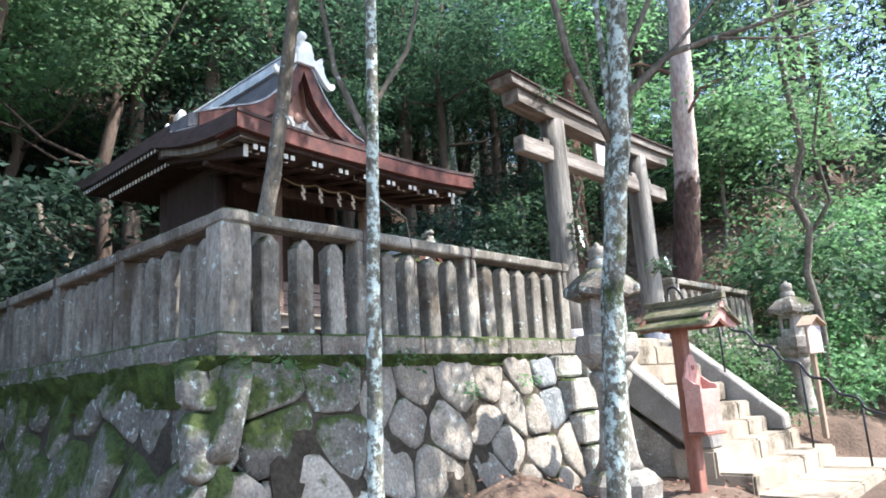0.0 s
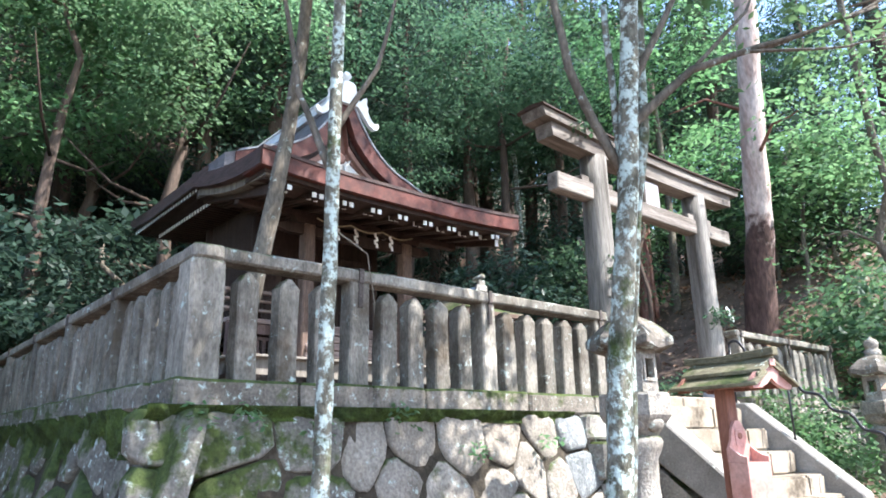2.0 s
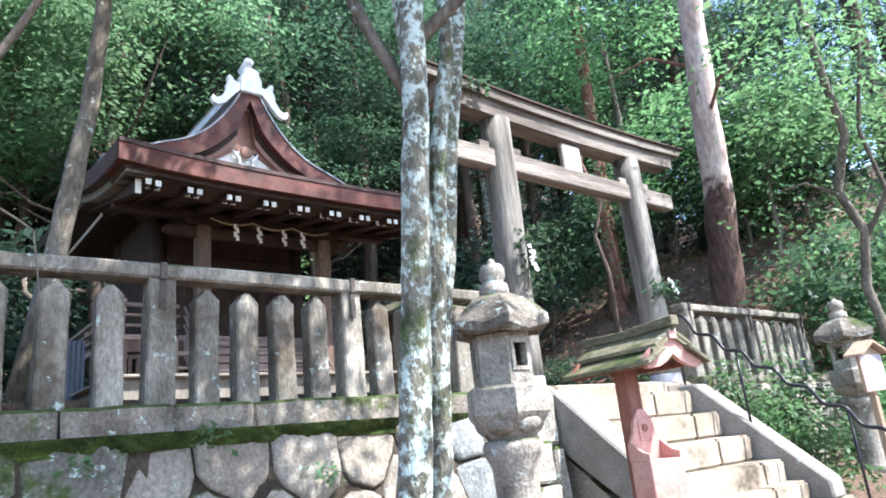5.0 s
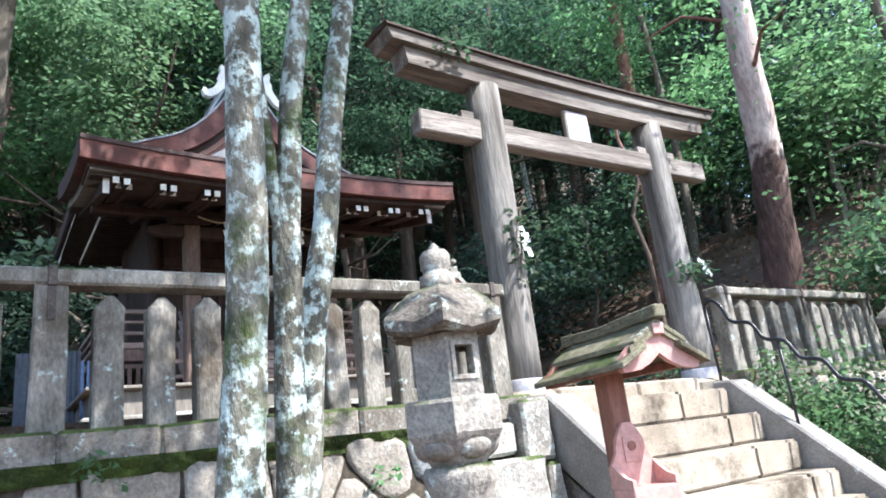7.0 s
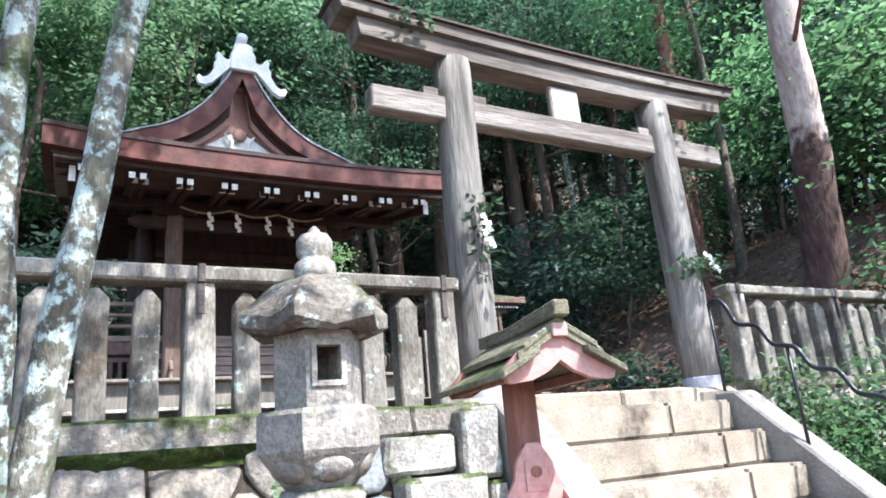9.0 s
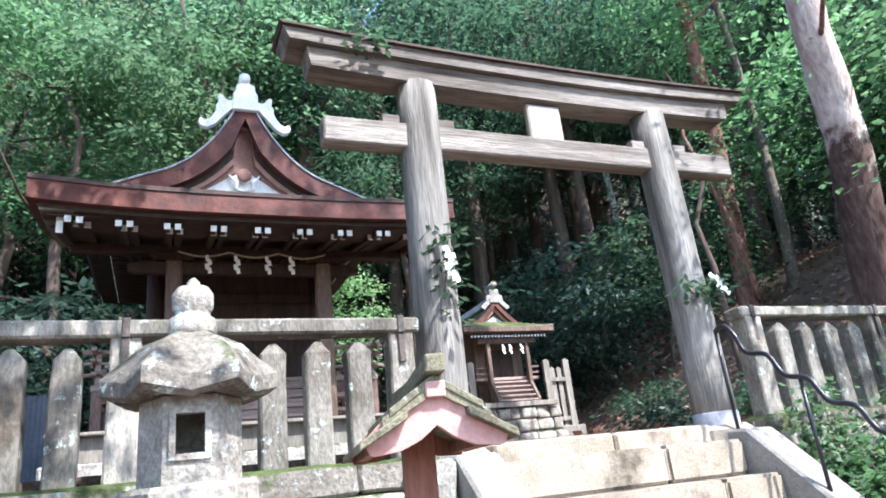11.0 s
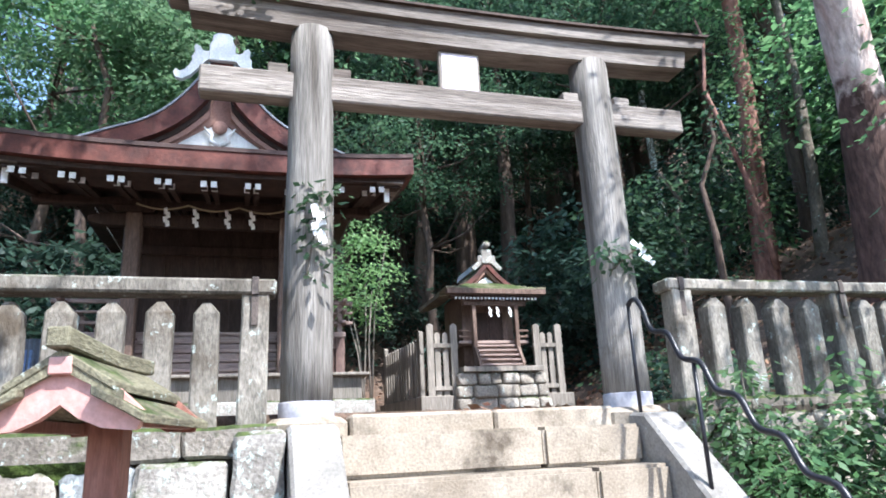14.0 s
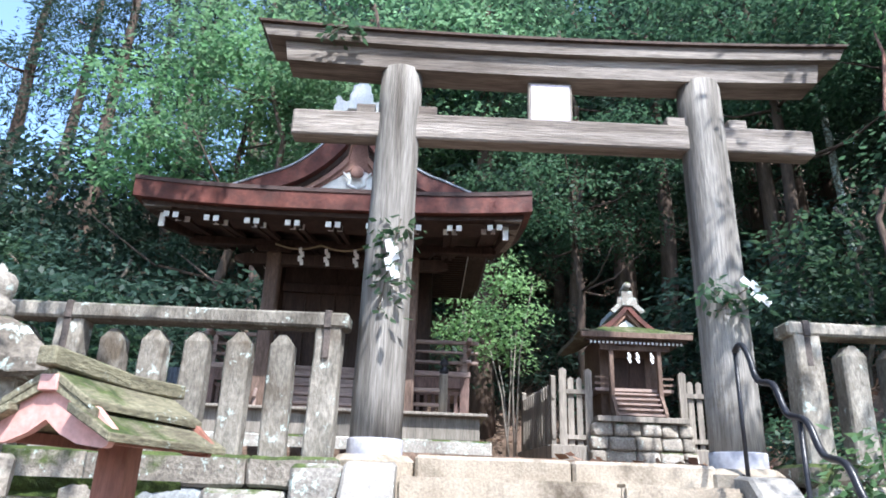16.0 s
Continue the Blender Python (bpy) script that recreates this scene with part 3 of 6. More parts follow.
def eave_band(z_hi, z_lo, x0, x1, material, name, inset=0.0):
    """Front eave layer following the curve of the eave."""
    bm = bmesh.new()
    rings = []
    for d in dys:
        s = (PW - inset) / PW
        z = pent_z(RX0, d)
        rings.append([bm.verts.new((x, CY + d * s, z + dz)) for x, dz in ((x0, z_hi), (x0, z_lo), (x1, z_lo), (x1, z_hi))])
    for a, b in zip(rings, rings[1:]):
        for j in range(4):
            bm.faces.new((a[j], a[(j + 1) % 4], b[(j + 1) % 4], b[j]))
    bm.faces.new(rings[0])
    bm.faces.new(rings[-1][::-1])
    bmesh.ops.recalc_face_normals(bm, faces=bm.faces[:])
    return sp(name, bm, material)


def side_band(s, xa, xb, z_hi, z_lo, y_out, y_in, material, name, f):
    bm = bmesh.new()
    rings = []
    for i in range(25):
        x = xa + (xb - xa) * i / 24
        z = f(x)
        rings.append([bm.verts.new((x, CY + s * yy, z + dz)) for yy, dz in ((y_out, z_hi), (y_out, z_lo), (y_in, z_lo), (y_in, z_hi))])
    for a, b in zip(rings, rings[1:]):
        for j in range(4):
            bm.faces.new((a[j], a[(j + 1) % 4], b[(j + 1) % 4], b[j]))
    bm.faces.new(rings[0])
    bm.faces.new(rings[-1][::-1])
    bmesh.ops.recalc_face_normals(bm, faces=bm.faces[:])
    return sp(name, bm, material)


eave_band(0.012, -0.035, RX0 + 0.045, RX0 - 0.3, EAVE_BARK, "eave_lip")
eave_band(-0.037, -0.235, RX0 + 0.03, RX0 - 0.5, RED_WOOD, "eave_board")
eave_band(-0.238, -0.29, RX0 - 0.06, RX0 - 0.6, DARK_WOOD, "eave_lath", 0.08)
main_edge = lambda x: main_z(HW) + 0.06 * smoothstep(-11.8, -12.8, x)
pent_edge = lambda x: pent_z(x, PW)
for s in (-1, 1):
    side_band(s, PB, RX1, -0.004, -0.19, HW + 0.01, HW - 0.4, EAVE_BARK, "side_eave_board", main_edge)
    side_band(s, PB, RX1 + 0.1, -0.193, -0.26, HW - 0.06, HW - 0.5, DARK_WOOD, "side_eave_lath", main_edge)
    side_band(s, RX0 - 0.002, PB, -0.004, -0.22, PW + 0.01, 1.8, EAVE_BARK, "porch_eave_board", pent_edge)
    side_band(s, RX0 - 0.07, PB, -0.223, -0.32, PW - 0.1, 1.75, GREY_FENCE, "porch_eave_lath", pent_edge)
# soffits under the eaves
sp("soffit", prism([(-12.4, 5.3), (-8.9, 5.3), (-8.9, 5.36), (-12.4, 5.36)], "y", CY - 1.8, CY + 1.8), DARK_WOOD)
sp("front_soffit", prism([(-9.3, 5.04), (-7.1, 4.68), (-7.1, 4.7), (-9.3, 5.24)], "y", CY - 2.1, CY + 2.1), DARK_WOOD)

# gable


def barge(x0, x1, top, bot, material, name, dmax, label=""):
    for s in (-1, 1):
        bm = bmesh.new()
        rings = []
        for i in range(22):
            d = dmax * i / 21
            z = main_z(d)
            slope = (main_z(d + 0.01) - main_z(d - 0.01 if d > 0.01 else 0)) / (0.02 if d > 0.01 else 0.01)
            k = math.sqrt(1 + slope * slope)
            rings.append([bm.verts.new((x, CY + s * d, max(z + o * k, pent_z(min(x, RX0), d) - 0.05))) for x, o in ((x0, top), (x0, bot), (x1, bot), (x1, top))])
        for a, b in zip(rings, rings[1:]):
            for j in range(4):
                bm.faces.new((a[j], a[(j + 1) % 4], b[(j + 1) % 4], b[j]))
        bm.faces.new(rings[0])
        bm.faces.new(rings[-1][::-1])
        bmesh.ops.recalc_face_normals(bm, faces=bm.faces[:])
        bmesh.ops.remove_doubles(bm, verts=bm.verts[:], dist=0.0005)
        sp(name, bm, material, None, label)


barge(GX + 0.05, GX - 0.02, 0.012, -0.012, EDGE_METAL, "gable_edge", 1.8, "pale metal edge along the gable")
barge(GX + 0.03, GX - 0.1, -0.016, -0.235, RED_WOOD, "barge_board", 1.85, "red-brown curved gable board")
barge(GX - 0.1, GX - 0.22, -0.235, -0.285, DARK_WOOD, "inner_barge_board", 1.6)
barge(GX - 0.13, GX - 0.25, -0.285, -0.335, PINK_WOOD, "gable_moulding", 1.5)
tri_pts = [(CY + d, main_z(d) - 0.2) for d in [-1.5 + 3.0 * i / 20 for i in range(21)]]
sp("gable_wall", prism(tri_pts + [(CY + 1.5, 5.4), (CY - 1.5, 5.4)], "x", GX - 0.34, GX - 0.24), PINK_WOOD, None, "faded red gable boarding")
sp("gable_panel", prism([(CY - 0.62, 5.78), (CY + 0.62, 5.78), (CY + 0.12, 6.1), (CY - 0.12, 6.1)], "x", GX - 0.24, GX - 0.225), WHITE, None, "whitewashed panel in the gable")
for s in (-1, 1):
    sp("strut", prism([(CY + s * 0.72, 5.76), (CY + s * 0.62, 5.76), (CY + s * 0.1, 6.12), (CY + s * 0.14, 6.2)], "x", GX - 0.235, GX - 0.2), PINK_WOOD)
orn = lathe([(0.02, 0.0), (0.09, 0.012), (0.1, 0.03), (0.07, 0.05), (0.03, 0.055)], 14)
orn.transform(Matrix.Translation((GX - 0.18, CY, 6.06)) @ Matrix.Rotation(math.pi / 2, 4, "Y"))
sp("gable_boss", orn, PINK_WOOD, None, "carved round boss", True)
for s in (-1, 1):
    sp("carved_scroll", tube([(GX - 0.17, CY + s * 0.02, 5.81), (GX - 0.17, CY + s * 0.12, 5.87), (GX - 0.17, CY + s * 0.1, 5.96), (GX - 0.17, CY + s * 0.17, 6.02), (GX - 0.17, CY + s * 0.2, 6.07)], [0.03, 0.032, 0.028, 0.022, 0.01], 8), WHITE, None, "white-painted carved scroll", True)

# ridge with end ornament
sp("ridge", prism([(CY - 0.2, 6.98), (CY + 0.2, 6.98), (CY + 0.17, 7.1), (CY + 0.12, 7.22), (CY - 0.12, 7.22), (CY - 0.17, 7.1)], "x", RX1 + 0.05, GX + 0.0), RIDGE_TILE, None, "pale metal-clad ridge")
sp("ridge_cap", prism([(CY - 0.15, 7.223), (CY + 0.15, 7.223), (CY + 0.1, 7.29), (CY - 0.1, 7.29)], "x", RX1 + 0.0, GX + 0.03), RIDGE_TILE)
# Ridge ends, fins and rolls: white colour stands in for blown-out sunlight.
for x in (GX + 0.05, RX1 - 0.02):
    oe = sp("ridge_end", prism([(CY - 0.18, 7.0), (CY + 0.18, 7.0), (CY + 0.165, 7.2), (CY + 0.17, 7.24), (CY + 0.135, 7.3), (CY + 0.125, 7.39), (CY + 0.07, 7.42), (CY - 0.07, 7.42), (CY - 0.125, 7.39), (CY - 0.135, 7.3), (CY - 0.17, 7.24), (CY - 0.165, 7.2)], "x", x - 0.06, x + 0.05, bev=0.012), WHITE, None, "ridge-end tile coloured white to stand for strong sun")
    for s in (-1, 1):
        sp("ridge_fin", prism([(CY + s * d, z) for d, z in ((0.13, 7.16), (0.22, 7.13), (0.26, 7.15), (0.29, 7.2), (0.34, 7.23), (0.365, 7.19), (0.35, 7.11), (0.385, 7.05), (0.38, 6.98), (0.42, 6.9), (0.47, 6.83), (0.53, 6.8), (0.585, 6.83), (0.61, 6.78), (0.58, 6.71), (0.5, 6.69), (0.4, 6.75), (0.28, 6.9), (0.13, 7.07))], "x", x - 0.05, x + 0.03), WHITE, oe)
    bt = tube([(x - 0.28, CY, 7.5), (x - 0.02, CY, 7.57)], 0.075, 12)
    sp("ridge_roll", bt, WHITE, oe, "", True)
    oe.location.z -= 0.06

# rafters with white ends, in pairs along the front
raf = sp("rafter", prism([(-9.2, 4.93), (-7.1, 4.55), (-7.1, 4.605), (-9.2, 4.985)], "y", CY - 0.026, CY + 0.026), DARK_WOOD)
rend = sp("rafter_end", bx(-7.099, -7.086, CY - 0.031, CY + 0.031, 4.545, 4.61, 0.0), WHITE)
raf2 = sp("rafter", prism([(-9.2, 4.89), (-7.32, 4.585), (-7.32, 4.64), (-9.2, 4.945)], "y", CY - 0.026, CY + 0.026), DARK_WOOD)
rend2 = sp("rafter_end", bx(-7.319, -7.306, CY - 0.031, CY + 0.031, 4.58, 4.645, 0.0), WHITE)
ks = []
for i in range(-4, 5):
    for s in (-1, 1):
        ks.append(i * 0.455 + s * 0.052)
for d in ks:
    dz = 0.08 * (abs(d) / PW) ** 3 + 0.02
    for o in (raf, rend):
        again(o, Matrix.Translation((0, d, dz)), shrine)
    for o in (raf2, rend2):
        again(o, Matrix.Translation((0, d * 0.97, dz)), shrine)
for o in (raf, rend, raf2, rend2):
    bpy.data.objects.remove(o)
for s in (-1, 1):
    for x, z in ((-7.2, 4.53),):
        sp("corner_rafter_end", bx(x, x + 0.02, CY + s * 1.95 - 0.03, CY + s * 1.95 + 0.03, z, z + 0.17, 0.0), WHITE)
        sp("corner_rafter", prism([(-9.3, 5.0), (x - 0.002, z), (x - 0.002, z + 0.13), (-9.3, 5.13)], "y", CY + s * 1.95 - 0.04, CY + s * 1.95 + 0.04), DARK_WOOD)
        sp("side_beam_end", bx(-9.12, -9.1, CY + s * 2.0 - 0.025, CY + s * 2.0 + 0.025, 5.28, 5.44, 0.0), WHITE)
# side rafters
se0 = part("side_rafter", bx(-0.022, 0.022, -0.9, 0, -0.03, 0.03, 0.0), DARK_WOOD)
se1 = part("side_rafter_end", bx(-0.024, 0.024, 0.0, 0.012, -0.032, 0.032, 0.0), WHITE)
for row, (yo, zz) in enumerate(((1.93, 5.36), (1.66, 5.24))):
    for i in range(30 if row == 0 else 26):
        x = -9.2 - 0.118 * i
        for s in (-1, 1):
            m = SI @ Matrix.Translation((x, CY + s * yo, zz)) @ Matrix.Rotation(0 if s > 0 else math.pi, 4, "Z")
            again(se0, m, shrine)
            again(se1, m, shrine)
bpy.data.objects.remove(se0)
bpy.data.objects.remove(se1)

# posts, beams and walls
PXF, PYL, PYR = -8.2, 5.8, 7.55
for y in (PYL, PYR):
    sp("porch_post", bx(PXF - 0.09, PXF + 0.09, y - 0.09, y + 0.09, 2.3, 4.6, 0.02), BROWN_WOOD)
    sp("post_bracket", prism([(y - 0.2, 4.6), (y + 0.2, 4.6), (y + 0.26, 4.678), (y - 0.26, 4.678)], "x", PXF - 0.08, PXF + 0.08), DARK_WOOD)
sp("porch_beam", prism([(5.3, 4.48), (5.45, 4.44), (7.85, 4.44), (8.0, 4.48), (8.0, 4.54), (7.85, 4.58), (5.45, 4.58), (5.3, 4.54)], "x", PXF - 0.05, PXF + 0.05), DARK_WOOD)
sp("eave_purlin", bx(PXF - 0.07, PXF + 0.07, 4.7, 8.6, 4.68, 4.78, 0.01), DARK_WOOD)
for x in (-9.35, -11.2):
    for y in (5.6, 7.7):
        sp("body_post", lathe([(0.11, 0.0), (0.11, 2.93)], 12, at=(x, y, 2.35)), DARK_WOOD, smooth=True)
sp("front_wall", bx(-9.4, -9.32, 5.7, 7.6, 3.1, 5.3, 0.0), DARK_WOOD)
sp("side_wall", bx(-11.2, -9.4, 5.56, 5.64, 3.1, 5.3, 0.0), DARK_WOOD)
sp("side_wall", bx(-11.2, -9.4, 7.66, 7.74, 3.1, 5.3, 0.0), DARK_WOOD)
sp("back_wall", bx(-11.24, -11.16, 5.64, 7.66, 3.1, 5.3, 0.0), DARK_WOOD)
for i in range(7):
    sp("door_lattice", bx(-9.318, -9.29, 6.0 + i * 0.21, 6.03 + i * 0.21, 3.2, 4.4, 0.0), DARK_WOOD)
sp("door_lintel", bx(-9.33, -9.26, 5.7, 7.6, 4.4, 4.52, 0.006), DARK_WOOD)
# veranda
VZ = 3.28
vf = sp("veranda_floor", bx(-11.6, -8.75, 4.95, 8.35, VZ - 0.07, VZ, 0.01), FLOOR_WOOD)
sp("veranda_beam", bx(-8.85, -8.77, 4.98, 8.32, VZ - 0.22, VZ - 0.073, 0.008), DULL_RED)
for y in (5.02, 5.72, 7.58, 8.28):
    sp("veranda_post", bx(-8.9, -8.76, y - 0.06, y + 0.06, 2.35, VZ - 0.07, 0.008), DULL_RED)
for y in (4.98, 8.32):
    for x in (-9.9, -11.4):
        sp("veranda_post", bx(x - 0.06, x + 0.06, y - 0.06, y + 0.06, 2.35, VZ - 0.07, 0.008), DULL_RED)
# slatted screens under the veranda
for a, b in ((5.08, 5.66), (7.64, 8.22)):
    sp("screen_rail", bx(-8.86, -8.8, a, b, 2.5, 2.57, 0.0), DULL_RED)
    sp("screen_rail", bx(-8.86, -8.8, a, b, 2.98, 3.03, 0.0), DULL_RED)
    n = 6
    for i in range(n):
        y = a + (b - a) * (i + 0.5) / n
        sp("screen_slat", bx(-8.85, -8.81, y - 0.022, y + 0.022, 2.57, 2.98, 0.0), DULL_RED)
# veranda rails
for za, zb in ((3.38, 3.42), (3.52, 3.55), (3.64, 3.69)):
    for y in (4.98, 8.32):
        sp("rail", bx(-11.6, -8.66 + 0.1 * (za > 3.5), y - 0.03, y + 0.03, za, zb, 0.008), FLOOR_WOOD)
    for a, b in ((4.85, 5.72), (7.58, 8.45)):
        sp("rail", bx(-8.84, -8.78, a, b, za, zb, 0.008), FLOOR_WOOD)
for y in (5.02, 8.28):
    for x in (-8.81, -9.7, -10.6, -11.5):
        sp("rail_post", bx(x - 0.03, x + 0.03, y - 0.03, y + 0.03, VZ, 3.64, 0.0), FLOOR_WOOD)
# front stairs of boards
for i in range(7):
    z = VZ - 0.125 * (i + 1)
    x = -8.75 + 0.1 * i
    sp("stair_tread", bx(x - 0.02, x + 0.12, 5.82, 7.48, z - 0.035, z, 0.006), FLOOR_WOOD)
    sp("stair_riser", bx(x - 0.02, x, 5.84, 7.46, z, z + 0.08, 0.0), FLOOR_WOOD)
for y in (5.79, 7.51):
    sp("stair_string", prism([(-8.78, VZ - 0.02), (-8.7, VZ), (-7.98, 2.42), (-7.98, 2.35), (-8.1, 2.35), (-8.78, 3.0)], "y", y - 0.025, y + 0.025), FLOOR_WOOD)
    for dz in (0.12, 0.24, 0.36):
        sp("stair_rail", tube([(-8.8, y, VZ + dz + 0.02), (-8.45, y, VZ - 0.33 + dz), (-8.05, y, 2.42 + dz)], 0.022, 8), FLOOR_WOOD, smooth=True)
for y in (5.5, 8.0):
    gp = sp("newel_post", lathe([(0.055, 0.0), (0.055, 0.52), (0.06, 0.54)], 12, at=(-8.35, y, 2.63)), GREY_FENCE, None, "newel post with onion-shaped finial", True)
    sp("finial", lathe([(0.03, 0.0), (0.058, 0.01), (0.058, 0.06), (0.03, 0.075), (0.03, 0.09), (0.055, 0.115), (0.05, 0.15), (0.02, 0.175), (0.005, 0.2)], 12, at=(-8.35, y, 3.18)), IRON, gp, "", True)
    sp("low_rail", bx(-8.38, -8.32, min(y, y + (0.3 if y < 6 else -0.45)), max(y, y + (0.3 if y < 6 else -0.45)), 2.95, 3.0, 0.006), FLOOR_WOOD)
    sp("low_rail", bx(-8.38, -8.32, min(y, y + (0.3 if y < 6 else -0.45)), max(y, y + (0.3 if y < 6 else -0.45)), 2.78, 2.82, 0.006), FLOOR_WOOD)
# base frame
sp("base_frame", bx(-11.9, -7.9, 4.75, 8.42, 2.36, 2.63, 0.01), GREY_FENCE, None, "greyed timber base frame")
sp("base_ledge", bx(-11.95, -7.8, 4.65, 8.5, 2.625, 2.66, 0.008), GREY_FENCE)
sp("base_stone", rough(cut(bx(-12.0, -7.78, 4.62, 8.55, 2.0, 2.358, 0.02), 3), 0.01), GRANITE)

# shimenawa rope and zigzag paper
rope = thing("shimenawa_rope", "straw rope sagging across the porch beam", "rope", (PXF + 0.2, CY + 0.02, 4.63))
rp = [(0, -0.86 + 1.72 * i / 24, 0.03 - 0.06 * math.sin(math.pi * ((i % 8) / 8))) for i in range(25)]
part("strand", tube(rp, 0.012, 8), ROPE, rope, smooth=True)


def shide(name, label, at, rz=0.0, s=1.0, lean=0.0, grp="paper streamers"):
    t = thing(name, label, "paper streamer", at, grp)
    t.rotation_euler = (radians(lean), 0, radians(rz))
    y = 0.0
    for i, (dy, w) in enumerate(((-0.012, 0.04), (0.016, 0.048), (-0.012, 0.048), (0.016, 0.044))):
        z = -0.055 * i
        bm = prism([(-w / 2 + dy, z), (w / 2 + dy, z + 0.012), (w / 2 + dy + 0.012, z - 0.062), (-w / 2 + dy + 0.012, z - 0.075)], "x", 0.004 * (i % 2), 0.004 * (i % 2) + 0.003)
        bm.transform(Matrix.Diagonal((s, s, s, 1)))
        part("paper_fold", bm, PAPER, t)
    return t


for y in (6.16, 6.48, 6.84, 7.12):
    shide("paper_streamer", "white zigzag paper streamer hanging from the straw rope", (PXF + 0.21, y, 4.61), 0, 0.95)
shide("paper_streamer", "large white zigzag paper streamer tied to the gate pillar with leaves", (-4.19, 7.53, 3.38), 0, 1.15, 4)
shide("paper_streamer", "large white zigzag paper streamer tied to the gate pillar with leaves", (-4.19, 9.87, 3.22), 0, 1.0, 34)

# things leaning beside the shrine, seen between the pickets
panel = thing("sheet_panel", "slate grey corrugated sheet leaning beside the shrine", "sheet", (-9.7, 4.45, 2.05))
zig = [(-0.35 + 0.7 * i / 24, 0.012 * (i % 2)) for i in range(25)]
part("sheet", prism([(x, y) for x, y in zig] + [(x, y + 0.006) for x, y in zig[::-1]], "z", 0.0, 1.3), SLATE, panel)
panel.rotation_euler = (0, 0, radians(80))
frame_b = thing("blue_frame", "blue painted metal frame standing on the terrace", "metal frame", (-8.6, 4.85, 2.05))
for y0, y1, z0, z1 in ((-0.16, -0.13, 0.0, 1.0), (-0.1, -0.075, 0.0, 1.0), (0.13, 0.16, 0.0, 0.35), (-0.16, 0.16, 0.34, 0.38), (-0.16, 0.16, 0.06, 0.1)):
    part("bar", bx(-0.015, 0.015, y0, y1, z0, z1, 0.0), BLUE, frame_b)

# ---- trees ----
def leaf_mesh(name, centers, per, spread, size, material, seed, flat=0.45, droop=0.3, narrow=0.5):
    """Many small folded leaves gathered in clumps round the given centres."""
    r = np.random.RandomState(seed)
    c = np.repeat(np.asarray(centers, float), per, axis=0)
    n = len(c)
    off = r.normal(0, 1, (n, 3)) * spread
    off[:, 2] *= flat
    rad = np.hypot(off[:, 0], off[:, 1])
    off[:, 2] -= droop * rad
    p = c + off
    az = np.arctan2(off[:, 1], off[:, 0]) + r.normal(0, 0.7, n)
    pitch = -0.35 + r.normal(0, 0.35, n)
    roll = r.normal(0, 0.5, n)
    s = size * r.uniform(0.6, 1.3, n)
    d = np.stack([np.cos(az) * np.cos(pitch), np.sin(az) * np.cos(pitch), np.sin(pitch)], 1)
    sd = np.stack([-np.sin(az), np.cos(az), np.zeros(n)], 1)
    up = np.cross(d, sd)
    w = sd * np.cos(roll)[:, None] + up * np.sin(roll)[:, None]
    S = s[:, None]
    v = np.empty((n, 4, 3))
    v[:, 0] = p
    v[:, 1] = p + d * S * 0.5 + w * S * narrow * 0.5
    v[:, 2] = p + d * S
    v[:, 3] = p + d * S * 0.5 - w * S * narrow * 0.5 - up * S * 0.08
    me = bpy.data.meshes.new(name)
    me.vertices.add(n * 4)
    me.vertices.foreach_set("co", v.reshape(-1))
    me.loops.add(n * 4)
    me.loops.foreach_set("vertex_index", np.arange(n * 4))
    me.polygons.add(n)
    me.polygons.foreach_set("loop_start", np.arange(n) * 4)
    me.update(calc_edges=True)
    me.materials.append(material)
    return me


def crown_points(n, rx, ry, rz, seed, hollow=0.35, zc=0.0):
    r = random.Random(seed)
    out = []
    while len(out) < n:
        p = Vector((r.uniform(-1, 1), r.uniform(-1, 1), r.uniform(-1, 1)))
        l = p.length
        if hollow < l < 1 and noise.noise(p * 2.2 + Vector((seed, 0, 0))) > -0.02:
            out.append((p.x * rx, p.y * ry, zc + p.z * rz))
    return out


def cone_points(n, r0, z0, z1, seed):
    r = random.Random(seed)
    out = []
    while len(out) < n:
        t = r.random()
        z = z0 + (z1 - z0) * t
        tier = 0.75 + 0.25 * math.cos(z * 5.2)
        rad = r0 * (1 - t) ** 0.8 * math.sqrt(r.uniform(0.15, 1)) * tier
        a = r.uniform(0, 2 * math.pi)
        if noise.noise(Vector((math.cos(a) * 1.5, math.sin(a) * 1.5, z * 0.7 + seed))) > -0.2:
            out.append((rad * math.cos(a), rad * math.sin(a), z))
    return out


